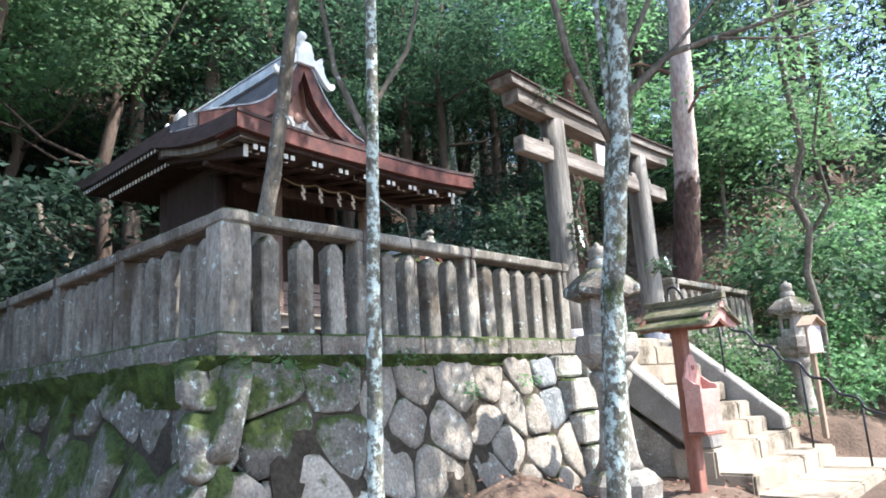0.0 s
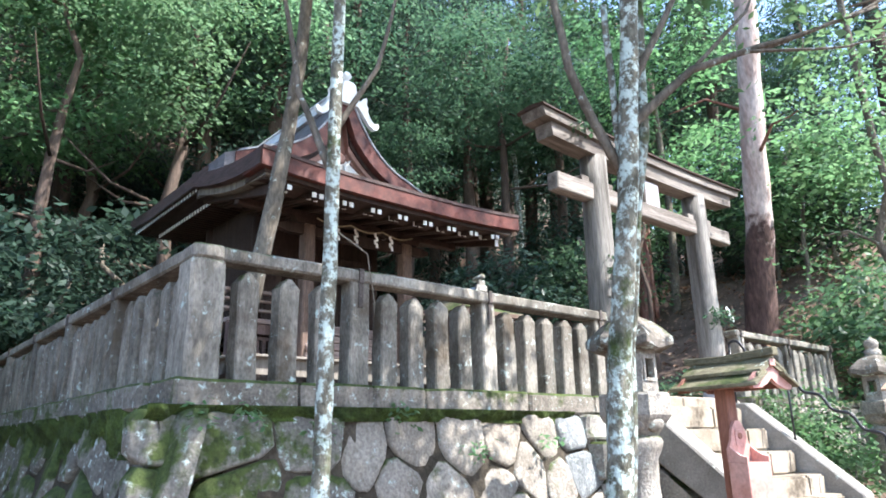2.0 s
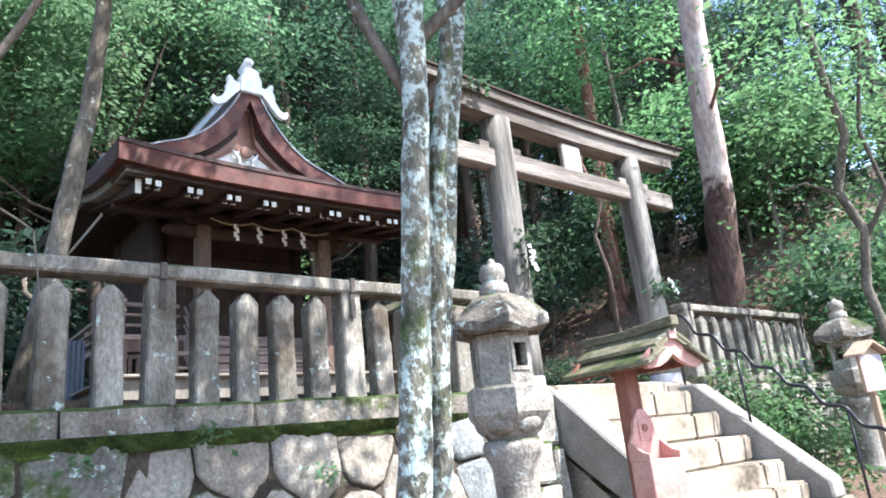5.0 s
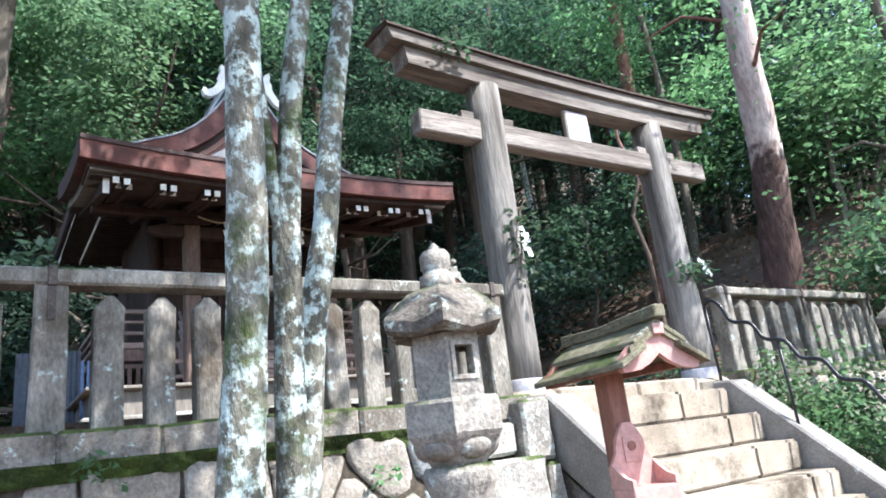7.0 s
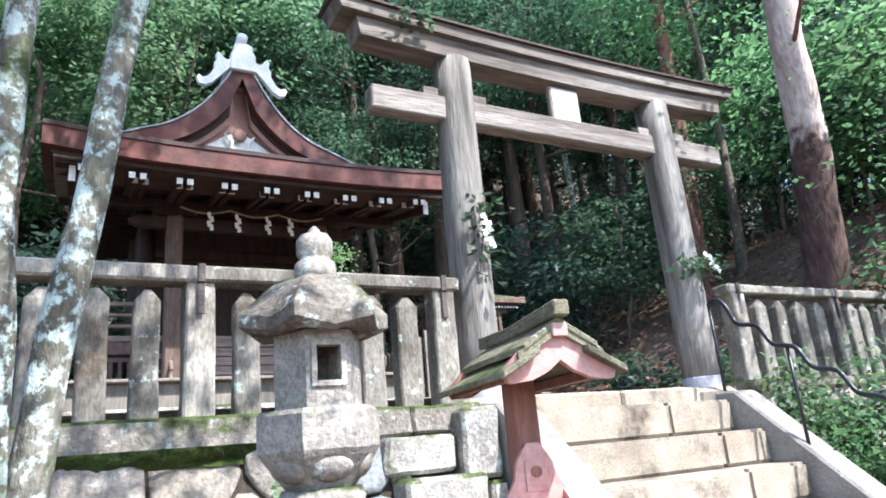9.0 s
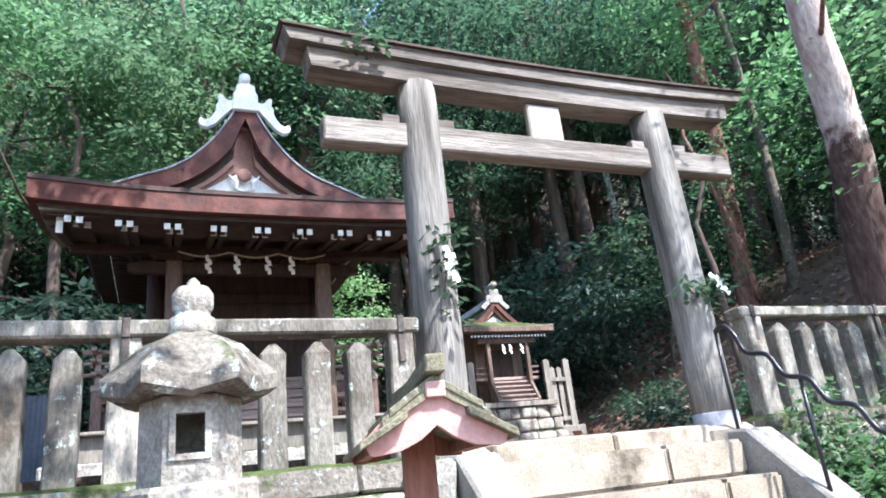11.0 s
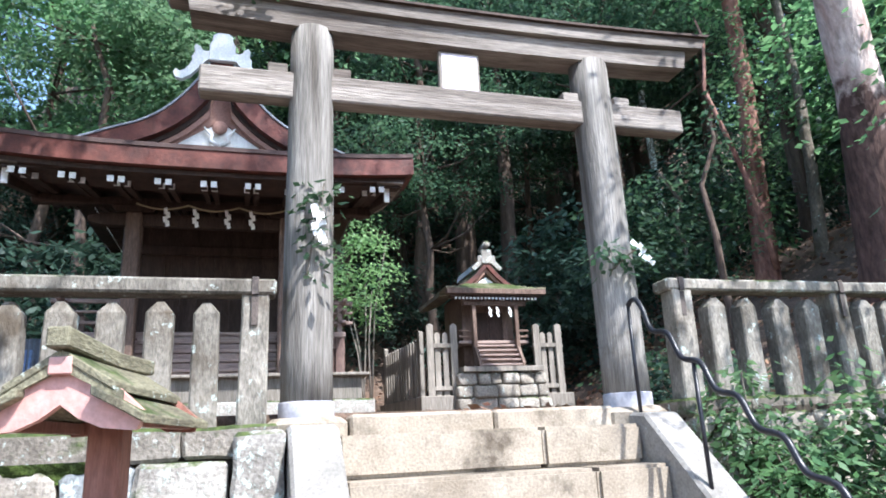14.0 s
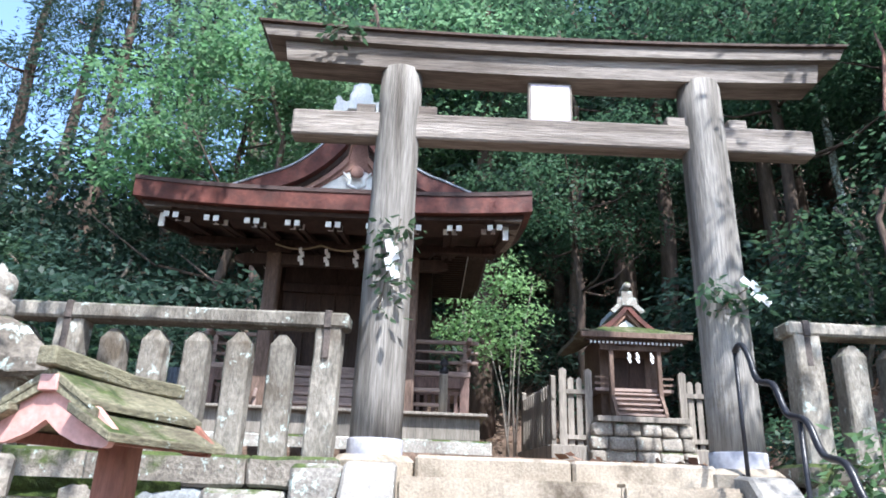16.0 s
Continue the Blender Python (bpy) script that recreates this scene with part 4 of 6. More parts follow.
def tree_proto(name, label, trunk_h, r0, bark, crown, crown_base, leafkind, seed, limbs=6, crown_r=2.0, lean=0.3):
    r = random.Random(seed)
    t = thing(name, label, "tree", (0, 0, 0), "forest trees")
    n = 8
    pts = [(lean * r.uniform(-1, 1) * (i / n), lean * r.uniform(-1, 1) * (i / n), -0.4 + (trunk_h + 0.4) * i / n) for i in range(n + 1)]
    tr = part("trunk", tube(pts, [max(0.03, r0 * (1.25 if i == 0 else 1) * (1 - 0.8 * i / n)) for i in range(n + 1)], 10, wob=0.15), bark, t, smooth=True)
    for i in range(limbs):
        k = r.uniform(0.35, 0.95)
        a = r.uniform(0, 6.28)
        j = min(n - 1, int(k * n))
        b = Vector(pts[j])
        ln = crown_r * r.uniform(0.5, 0.95)
        e = b + Vector((math.cos(a) * ln, math.sin(a) * ln, ln * r.uniform(0.2, 0.6)))
        mid = (b + e) / 2 + Vector((0, 0, -0.12 * ln))
        rr = r0 * 0.3 * (1.1 - 0.6 * k)
        part("limb", tube([b, mid, e], [rr, rr * 0.7, rr * 0.2], 6, wob=0.1), bark, t, smooth=True)
    o = new("crown", crown)
    o.location = (0, 0, crown_base)
    o.parent = t
    return t


BROAD = [leaf_mesh("crown", crown_points(62, 2.6, 2.6, 2.1, 11 + i, 0.35), 165, 0.34, 0.12, m, 21 + i, 0.26, 0.25, 0.5) for i, m in enumerate((LEAF_SUNLIT_CROWN, LEAF_MID, LEAF_BRIGHT))]
CEDAR = [leaf_mesh("crown", cone_points(170, 2.3, 0.0, 9.0, 31 + i), 34, 0.32, 0.23, LEAF_DARK, 41 + i, 0.22, 0.5, 0.22) for i in range(2)]
UNDER = [leaf_mesh("crown", crown_points(52, 1.4, 1.4, 1.0, 51 + i, 0.1), 62, 0.24, 0.11, m, 61 + i, 0.25, 0.3) for i, m in enumerate((LEAF_BRIGHT, LEAF_MID, LEAF_DARK))]
protos = {
    "b0": tree_proto("broadleaf_tree", "slender broadleaf tree with bright green sunlit leaves", 7.5, 0.14, DARK_BARK, BROAD[0], 6.2, 0, 1, 9, 2.2),
    "b1": tree_proto("broadleaf_tree", "broadleaf tree with dense mid-green leaves on the slope", 8.0, 0.16, DARK_BARK, BROAD[1], 6.6, 0, 2, 9, 2.2),
    "b2": tree_proto("broadleaf_tree", "broadleaf tree with dense mid-green leaves on the slope", 6.0, 0.12, DARK_BARK, BROAD[2], 4.8, 0, 3, 9, 2.2),
    "c0": tree_proto("cedar_tree", "tall dark cedar with a straight bare trunk and drooping needles", 14.0, 0.24, DARK_BARK, CEDAR[0], 6.0, 0, 4, 8, 1.5, 0.12),
    "c1": tree_proto("cedar_tree", "tall dark cedar with a straight bare trunk and drooping needles", 15.0, 0.28, DARK_BARK, CEDAR[1], 4.0, 0, 5, 8, 1.5, 0.12),
    "u0": tree_proto("understory_tree", "young understory tree with bright leaves", 2.6, 0.04, GREY_BARK, UNDER[0], 2.2, 0, 6, 6, 1.1),
    "u1": tree_proto("understory_tree", "young understory tree with mid-green leaves", 2.2, 0.04, GREY_BARK, UNDER[1], 1.6, 0, 7, 6, 1.1),
    "u2": tree_proto("understory_tree", "low dark evergreen shrub tree", 1.6, 0.035, GREY_BARK, UNDER[2], 1.0, 0, 8, 5, 1.0),
}


def plant(kind, x, y, s=1.0, rz=None, dz=0.0):
    r = random.Random(int(x * 131 + y * 977))
    o = copy_thing(protos[kind], pose(x, y, height(x, y) + dz, 0, 0, r.uniform(0, 360) if rz is None else rz))
    o.scale = (s, s, s * r.uniform(0.92, 1.1))
    return o


rf = random.Random(77)
spots = []


def clear(x, y, d):
    return all((x - a) ** 2 + (y - b) ** 2 > d * d for a, b in spots)


def scatter(n, kinds, x0, x1, y0, y1, d, s0, s1, ok=lambda x, y: True):
    made, tries = 0, 0
    while made < n and tries < n * 40:
        tries += 1
        x, y = rf.uniform(x0, x1), rf.uniform(y0, y1)
        if ok(x, y) and clear(x, y, d):
            spots.append((x, y))
            plant(rf.choice(kinds), x, y, rf.uniform(s0, s1))
            made += 1


def off_precinct(x, y):
    return not (x > -14.2 and -1.5 < y < 12.6)


# sunlit broadleaf trees standing in front of the cedars
for kind, x, y, s in (("b0", -15.8, 6.3, 1.45), ("b2", -18.6, 5.0, 1.7), ("b0", -15.4, 3.6, 1.35), ("b2", -17.4, 2.2, 1.6), ("b0", -20.0, 8.6, 1.75), ("b1", -17.0, 11.6, 1.5), ("b1", -23.0, 13.5, 1.8), ("b1", -13.6, 15.6, 1.3), ("b1", -10.5, 18.0, 1.25), ("u2", -14.2, 3.6, 1.6), ("u2", -14.9, 5.2, 2.0), ("u2", -14.6, 1.9, 2.0), ("u1", -13.4, 0.4, 1.4), ("u0", -5.4, 15.9, 1.5), ("u1", -6.3, 16.9, 1.2), ("u0", -4.9, 17.0, 1.7), ("u2", -6.1, 18.2, 2.0), ("u2", -12.6, 13.2, 1.3), ("u2", -11.4, 14.0, 1.5), ("u2", -13.8, 12.8, 1.5), ("u1", -10.0, 14.4, 1.2), ("c1", -2.5, 25.0, 1.2), ("c0", 0.5, 26.0, 1.2), ("c1", -5.5, 25.5, 1.2), ("b1", 2.8, 24.0, 1.1), ("c0", -22.0, -5.5, 1.1), ("c1", -20.5, -3.4, 1.0), ("c1", -23.5, -8.5, 1.1), ("c1", -27.0, -5.0, 1.2), ("c1", -29.0, -1.0, 1.2), ("u2", -19.5, -2.0, 2.4), ("u2", -20.5, -6.0, 2.4), ("c1", -25.5, -2.2, 1.1), ("c0", -21.0, -1.0, 0.9)):
    spots.append((x, y))
    plant(kind, x, y, s)

# back slope, right slope, left woods
def back_woods(x, y):
    return off_precinct(x, y) and (y - 6.3 - 0.16 * x > 0 or rf.random() < 0.13)


scatter(68, ["c0", "c1", "c0", "c1", "b1"], -40, -17.0, -8, 32, 1.8, 0.95, 1.4, back_woods)
scatter(8, ["c0", "b1", "c1"], -17.0, -12.5, 13.5, 21, 2.0, 0.8, 1.1)
scatter(6, ["c0", "c1", "b1"], -17.2, -14.8, 6.5, 13.5, 1.7, 0.9, 1.1)
scatter(22, ["b1", "c0", "c1"], -15, -2, 18.5, 30, 2.3, 0.8, 1.1, lambda x, y: x < -7.5 or y > 24)
scatter(2, ["b0", "c0", "c1"], -18, -10.5, -12, -0.5, 3.0, 0.8, 1.1)
scatter(10, ["c0", "c1", "b1", "b0"], -5, 10, 23, 36, 2.4, 0.9, 1.2)
scatter(4, ["c0", "c1", "b1"], -32, -18, -30, -12, 3.0, 0.9, 1.2)
scatter(60, ["u1", "u2", "u2", "u2", "u2"], -26, -14.8, -8, 22, 1.4, 0.9, 1.7, off_precinct)
scatter(20, ["u1", "u2", "u0", "u0"], -12.5, -5.6, 17.4, 21, 1.2, 0.8, 1.6)
scatter(10, ["u0", "u1", "u0"], -4.2, 2, 15.0, 21, 1.2, 0.9, 1.7)
scatter(10, ["u2", "u1", "u0"], -15, -8.5, -5, 1.0, 1.5, 0.9, 1.6)
for p_ in protos.values():
    for o_ in (*p_.children_recursive, p_):
        bpy.data.objects.remove(o_)

# ---- trees beside the path ----


def single_tree(name, label, trunks, bark, twigs=()):
    t = thing(name, label, "tree", trunks[0][0][0])
    inv = Matrix.Translation(trunks[0][0][0]).inverted()
    for i, (pts, r0, r1) in enumerate(trunks):
        m = len(pts)
        # refine the line
        fine = []
        for a, b in zip(pts, pts[1:]):
            a, b = Vector(a), Vector(b)
            for k in range(5):
                q = a.lerp(b, k / 5)
                fine.append(q + 0.012 * noise.noise_vector(q * 2.3))
        fine.append(Vector(pts[-1]))
        bm = tube(fine, [r0 + (r1 - r0) * k / (len(fine) - 1) for k in range(len(fine))], 14, wob=0.14)
        bm.transform(inv)
        part("trunk" if i == 0 else "stem", bm, bark, t, smooth=True)
    for pts, r0, r1 in twigs:
        bm = tube(pts, [r0 + (r1 - r0) * k / (len(pts) - 1) for k in range(len(pts))], 7, wob=0.1)
        bm.transform(inv)
        part("branch", bm, bark, t, smooth=True)
    return t


tree_a = single_tree("slender_tree", "slender lichen-spotted tree standing before the stone wall", [([(-3.02, 3.0, 0.15), (-3.0, 3.01, 1.6), (-2.93, 2.97, 2.2), (-2.88, 2.96, 2.8), (-2.8, 2.92, 3.3), (-2.72, 2.9, 6.5)], 0.05, 0.03)], LICHEN_BARK)
tree_b = single_tree("triple_trunk_tree", "three-stemmed tree with blue-green lichen and moss on its bark", [
    ([(-2.32, 4.41, 0.1), (-2.23, 4.44, 1.4), (-2.2, 4.49, 2.0), (-2.11, 4.48, 2.5), (-2.0, 4.45, 3.0), (-1.84, 4.4, 4.2), (-1.6, 4.3, 6.5)], 0.08, 0.05),
    ([(-2.44, 4.6, 0.1), (-2.32, 4.65, 1.4), (-2.25, 4.66, 2.1), (-2.17, 4.63, 2.45), (-2.1, 4.65, 2.9), (-2.02, 4.69, 3.4), (-1.9, 4.75, 5.5)], 0.062, 0.03),
    ([(-2.46, 4.7, 0.1), (-2.42, 4.72, 1.4), (-2.4, 4.79, 2.0), (-2.37, 4.86, 2.5), (-2.34, 4.92, 3.0), (-2.28, 5.06, 4.0), (-2.15, 5.3, 6.5)], 0.062, 0.04),
    ([(-2.18, 4.63, 2.38), (-2.14, 4.57, 2.75), (-2.05, 4.46, 3.3), (-2.0, 4.36, 4.2)], 0.032, 0.02)], LICHEN_BARK)
tree_c = single_tree("leaning_tree", "leaning grey-barked tree rising behind the stone fence", [([(-5.12, 3.42, 1.95), (-5.04, 3.58, 3.0), (-4.97, 3.64, 3.5), (-4.94, 3.74, 4.2), (-4.82, 3.78, 5.0), (-4.6, 3.85, 8.0)], 0.085, 0.05)], GREY_BARK)
tree_d = single_tree("red_pine", "tall red pine, dark barked below and peeling pale pink above", [([(-5.62, 13.85, 2.6), (-5.5, 13.84, 3.7), (-5.2, 13.64, 5.5), (-4.95, 13.28, 6.8), (-4.6, 12.95, 9.0), (-4.3, 12.7, 12.0)], 0.3, 0.17)], LOW_PINE)

# ---- stone lanterns ----
def stone_lantern(label, at, turn):
    t = thing("stone_lantern", label, "stone lantern", at, "stone lanterns")
    h = 6

    def add(name, bm, m=LANTERN_STONE, sm=False, amp=0.008):
        return part(name, rough(bm, amp, 9), m, t, smooth=sm)
    add("base", cut(lathe([(0.33, -0.2), (0.36, 0.05), (0.3, 0.12), (0.24, 0.16)], h, turn=turn), 1))
    add("shaft", lathe([(0.22, 0.16), (0.185, 0.24), (0.155, 0.45), (0.14, 0.65), (0.15, 0.84), (0.185, 0.9), (0.2, 0.96), (0.18, 1.0)], 18), sm=True)
    # lotus platform
    pl = lathe([(0.16, 1.0), (0.2, 1.05), (0.265, 1.13), (0.285, 1.16), (0.285, 1.31), (0.27, 1.33)], h, turn=turn)
    plat = add("platform", cut(pl, 1))
    for k in range(6):
        a = turn + math.pi / 6 + k * math.pi / 3
        c = (0.185 * math.cos(a), 0.185 * math.sin(a), 1.085)
        pb = bmesh.new()
        bmesh.ops.create_uvsphere(pb, u_segments=10, v_segments=6, radius=1.0, matrix=Matrix.Translation(c) @ Matrix.Rotation(a, 4, "Z") @ Matrix.Rotation(0.6, 4, "Y") @ Matrix.Diagonal((0.04, 0.1, 0.062, 1)))
        part("lotus_petal", pb, LANTERN_STONE, plat, smooth=True)
    # fire box with square windows: four corner pillars, sills and heads round a hollow
    R, zb, zt = 0.205, 1.33, 1.66
    for k in range(6):
        a0, a1 = turn + k * math.pi / 3, turn + (k + 1) * math.pi / 3
        p0, p1 = Vector((R * math.cos(a0), R * math.sin(a0), 0)), Vector((R * math.cos(a1), R * math.sin(a1), 0))
        mid = (p0 + p1) / 2
        nrm = mid.normalized()
        along = (p1 - p0).normalized()
        L = (p1 - p0).length
        base = Matrix.Translation(mid) @ Matrix(((along.x, nrm.x, 0, 0), (along.y, nrm.y, 0, 0), (0, 0, 1, 0), (0, 0, 0, 1)))
        wz0, wz1, ww = zb + 0.11, zt - 0.07, 0.055
        if k % 2 == 0:
            for nm, x0, x1, z0, z1 in (("jamb", -L / 2, -ww, zb, zt), ("jamb", ww, L / 2, zb, zt), ("sill", -ww, ww, zb, wz0), ("window_head", -ww, ww, wz1, zt)):
                add(nm, bx(x0, x1, -0.05, 0.0, z0, z1, 0.0, None, base), amp=0.0)
            for x0, x1, z0, z1 in ((-ww - 0.025, -ww, wz0 - 0.025, wz1 + 0.025), (ww, ww + 0.025, wz0 - 0.025, wz1 + 0.025), (-ww, ww, wz0 - 0.025, wz0), (-ww, ww, wz1, wz1 + 0.025)):
                add("window_trim", bx(x0, x1, 0.001, 0.012, z0, z1, 0.002, None, base), amp=0.0)
        else:
            add("fire_box_panel", bx(-L / 2, L / 2, -0.05, 0.0, zb, zt, 0.003, None, base), amp=0.003)
    # roof with upturned corners
    rb = bmesh.new()
    rings = []
    for r, z, up in ((0.17, 1.665, 0.0), (0.3, 1.645, 0.03), (0.335, 1.665, 0.035), (0.335, 1.725, 0.035), (0.31, 1.765, 0.02), (0.26, 1.83, 0.0), (0.19, 1.89, 0.0), (0.1, 1.935, 0.0)):
        ring = []
        for j in range(24):
            a = turn + j * math.pi / 12
            c = min(j % 4, 4 - j % 4) / 2.0
            k = math.cos(math.pi / 6) / math.cos((j % 4 - 2) * math.pi / 12)
            corner = max(0.0, 1 - c) ** 1.5
            ring.append(rb.verts.new((r * (k + 0.08 * corner) * math.cos(a), r * (k + 0.08 * corner) * math.sin(a), z + up * corner)))
        rings.append(ring)
    for a, b in zip(rings, rings[1:]):
        for j in range(24):
            rb.faces.new((a[j], a[(j + 1) % 24], b[(j + 1) % 24], b[j]))
    rb.faces.new(rings[0][::-1])
    rb.faces.new(rings[-1])
    add("roof", rb, LANTERN_ROOF)
    add("finial", lathe([(0.1, 1.925), (0.105, 1.95), (0.1, 2.0), (0.075, 2.015), (0.075, 2.03), (0.088, 2.05), (0.09, 2.11), (0.07, 2.14), (0.03, 2.155), (0.028, 2.17), (0.008, 2.19)], 16), LANTERN_STONE, True, 0.004)
    return t


lantern = stone_lantern("weathered granite lantern with lichen-spotted roof standing beside the steps", (-3.02, 5.81, 0.595), radians(-33))
lantern.scale = (0.95, 0.95, 0.985)
lan2 = copy_thing(lantern, pose(-3.05, 11.45, 0.67, 0, 0, 25))
lan2.scale = (0.98, 0.98, 0.98)
lan2["label"] = "smaller granite lantern standing beside the wooden notice board"

# ---- roofed offering post ----
post = thing("offering_post", "red-stained wooden post with small mossy gabled roof and offering box", "offering box", (-2.71, 6.59, 0.3))
OI = post.matrix_basis.inverted()


def op(name, bm, m, parent=None, label="", smooth=False):
    bm.transform(OI)
    return part(name, bm, m, parent or post, label, smooth)


PY = 6.59
op("shaft", bx(-2.77, -2.65, PY - 0.06, PY + 0.06, 0.3, 2.08, 0.01), POST_RED)
op("foot_stone", rough(cut(bx(-2.87, -2.55, PY - 0.15, PY + 0.15, 0.2, 0.42, 0.03)), 0.012), GRANITE)
for s in (-1, 1):
    # two layers of roof boards on each side, sweeping down to the eaves
    for (d0, z0), (d1, z1), th, x0, x1 in (((0.0, 2.2), (0.165, 2.095), 0.03, -3.0, -2.24), ((0.105, 2.085), (0.275, 1.99), 0.03, -3.04, -2.215)):
        bm = prism([(PY + s * d0, z0), (PY + s * d1, z1), (PY + s * d1, z1 - th), (PY + s * d0, z0 - th)], "x", x0, x1, bev=0.004)
        op("roof_board", rough(cut(bm, 1), 0.004, 8), BOX_ROOF)
    bm = prism([(PY + s * 0.0, 2.165), (PY + s * 0.17, 2.075), (PY + s * 0.255, 1.998), (PY + s * 0.235, 1.95), (PY + s * 0.22, 1.945), (PY + s * 0.13, 1.955), (PY + s * 0.06, 1.985), (PY + s * 0.0, 2.03)], "x", -2.3, -2.265)
    op("gable_board", bm, BOX_RED, None, "red-painted gable board with an ogee lower edge")
    bm = prism([(PY + s * 0.0, 2.165), (PY + s * 0.17, 2.075), (PY + s * 0.255, 1.998), (PY + s * 0.235, 1.95), (PY + s * 0.13, 1.955), (PY + s * 0.0, 2.03)], "x", -2.98, -2.95)
    op("gable_board", bm, POST_RED)
    op("eave_beam", bx(-2.97, -2.3, PY + s * 0.205 - 0.02, PY + s * 0.205 + 0.02, 1.96, 2.0, 0.0), POST_RED)
    bm = prism([(PY + s * 0.01, 2.17), (PY + s * 0.19, 2.065), (PY + s * 0.19, 2.035), (PY + s * 0.01, 2.13)], "x", -2.262, -2.245)
    op("barge_strip", bm, BOX_ROOF)
op("ridge_block", bx(-2.262, -2.235, PY - 0.035, PY + 0.035, 2.12, 2.175, 0.004), BOX_RED)
bm = prism([(-3.06, 2.195), (-2.68, 2.18), (-2.2, 2.2), (-2.2, 2.265), (-2.68, 2.24), (-3.06, 2.255)], "y", PY - 0.035, PY + 0.035, bev=0.006)
op("ridge_beam", bm, BOX_ROOF)
# offering box
bw, bf, bb = 0.145, -2.47, -2.645
op("box_body", bx(bb, bf, PY - bw, PY + bw, 1.02, 1.4, 0.006), BOX_RED)
op("box_back", prism([(PY - bw, 1.4), (PY + bw, 1.4), (PY + bw, 1.5), (PY + 0.1, 1.57), (PY + 0.085, 1.64), (PY + 0.06, 1.68), (PY + 0.03, 1.72), (PY - 0.03, 1.72), (PY - 0.06, 1.68), (PY - 0.085, 1.64), (PY - 0.1, 1.57), (PY - bw, 1.5)], "x", bb, bb + 0.022), BOX_RED)
for s in (-1, 1):
    op("box_side", prism([(bb + 0.023, 1.4), (bf, 1.4), (bf, 1.44), (bf - 0.06, 1.455), (bf - 0.1, 1.48), (bb + 0.023, 1.52)], "y", PY + s * (bw - 0.012) - 0.011, PY + s * (bw - 0.012) + 0.011), BOX_RED)
op("box_base", bx(bb, bf + 0.02, PY - bw - 0.015, PY + bw + 0.015, 0.995, 1.018, 0.004), POST_RED)
op("emblem_plate", bx(bb + 0.023, bb + 0.03, PY - 0.05, PY + 0.05, 1.52, 1.65, 0.002), BOX_RED)
post.location = (-2.71, 6.65, 0.27)
post.rotation_euler = (0, 0, radians(-10))
em = lathe([(0.025, 0.0), (0.025, 0.006)], 16)
em.transform(Matrix.Translation((bb + 0.03, PY, 1.6)) @ Matrix.Rotation(math.pi / 2, 4, "Y"))
op("emblem", em, POST_RED)

# ---- notice board ----
sign = thing("notice_board", "small roofed wooden notice board with written paper on a post", "notice board", (-2.66, 10.78, 0.55))
sign.scale = (0.88, 0.88, 0.95)
sign.rotation_euler = (radians(2.0), radians(1.0), radians(-6))
part("shaft", bx(-0.035, 0.035, -0.045, 0.045, 0.0, 1.3, 0.006), SIGN_WOOD, sign)
part("board", prism([(-0.27, 1.2), (0.27, 1.2), (0.27, 1.6), (0.0, 1.71), (-0.27, 1.6)], "x", 0.036, 0.07), SIGN_WOOD, sign)
pp = part("paper", bx(0.0705, 0.073, -0.245, 0.255, 1.215, 1.59, 0.0), NOTICE, sign, "pale lilac paper covered with columns of faded writing")
for i in range(12):
    rr = random.Random(i)
    z = 1.55
    while z > 1.27 + 0.08 * rr.random():
        ln = rr.uniform(0.01, 0.018)
        part("ink_bar", bx(0.0732, 0.074, -0.2 + i * 0.035, -0.187 + i * 0.035, z - ln, z, 0.0), INK, pp)
        z -= ln + rr.uniform(0.006, 0.01)
for s in (-1, 1):
    part("roof_board", prism([(s * 0.0, 1.75), (s * 0.34, 1.61), (s * 0.34, 1.585), (s * 0.0, 1.72)], "x", -0.06, 0.15), SIGN_WOOD, sign)

# ---- handrail ----
rail = thing("handrail", "black iron handrail with a stepped wavy top bar beside the steps", "handrail", (-3.0, 9.9, 0.5))
RI = rail.matrix_basis.inverted()
RY = 9.745


def rp_(name, bm):
    bm.transform(RI)
    return part(name, bm, IRON, rail, smooth=True)


ln_pts = [(-4.16, RY, 2.72), (-4.11, RY, 2.75), (-4.04, RY, 2.74), (-3.97, RY, 2.64)]
x, z = -3.94, 2.54
while x < -2.05:
    ln_pts += [(x, RY, z), (x + 0.05, RY, z - 0.055), (x + 0.19, RY, z - 0.075), (x + 0.24, RY, z - 0.115)]
    x, z = x + 0.29, z - 0.222
ln_pts += [(x, RY - 0.02, z - 0.02), (x + 0.25, RY - 0.1, z - 0.08), (x + 0.4, RY - 0.15, z - 0.12)]
# smooth the bar
for _ in range(2):
    q = [Vector(ln_pts[0])]
    for a, b in zip(ln_pts, ln_pts[1:]):
        a, b = Vector(a), Vector(b)
        q += [a.lerp(b, 0.25), a.lerp(b, 0.75)]
    q.append(Vector(ln_pts[-1]))
    ln_pts = q
rp_("top_bar", tube(ln_pts, 0.019, 8))
for px, z0, z1 in ((-4.16, 1.93, 2.73), (-3.5, 1.45, 2.13), (-2.55, 0.52, 1.4), (-1.95, 0.32, 0.93)):
    zt = min(ln_pts, key=lambda p_: abs(p_[0] - px))[2]
    yy = min(ln_pts, key=lambda p_: abs(p_[0] - px))[1]
    rp_("upright", tube([(px, yy, z0), (px, yy, zt)], 0.014, 8))

# ---- little side shrine ----
MX, MY, MZ = -10.0, 10.72, 2.84
mini = thing("side_shrine", "tiny wooden side shrine with moss-green roof on a stone base", "shrine", (MX, MY, 2.4))
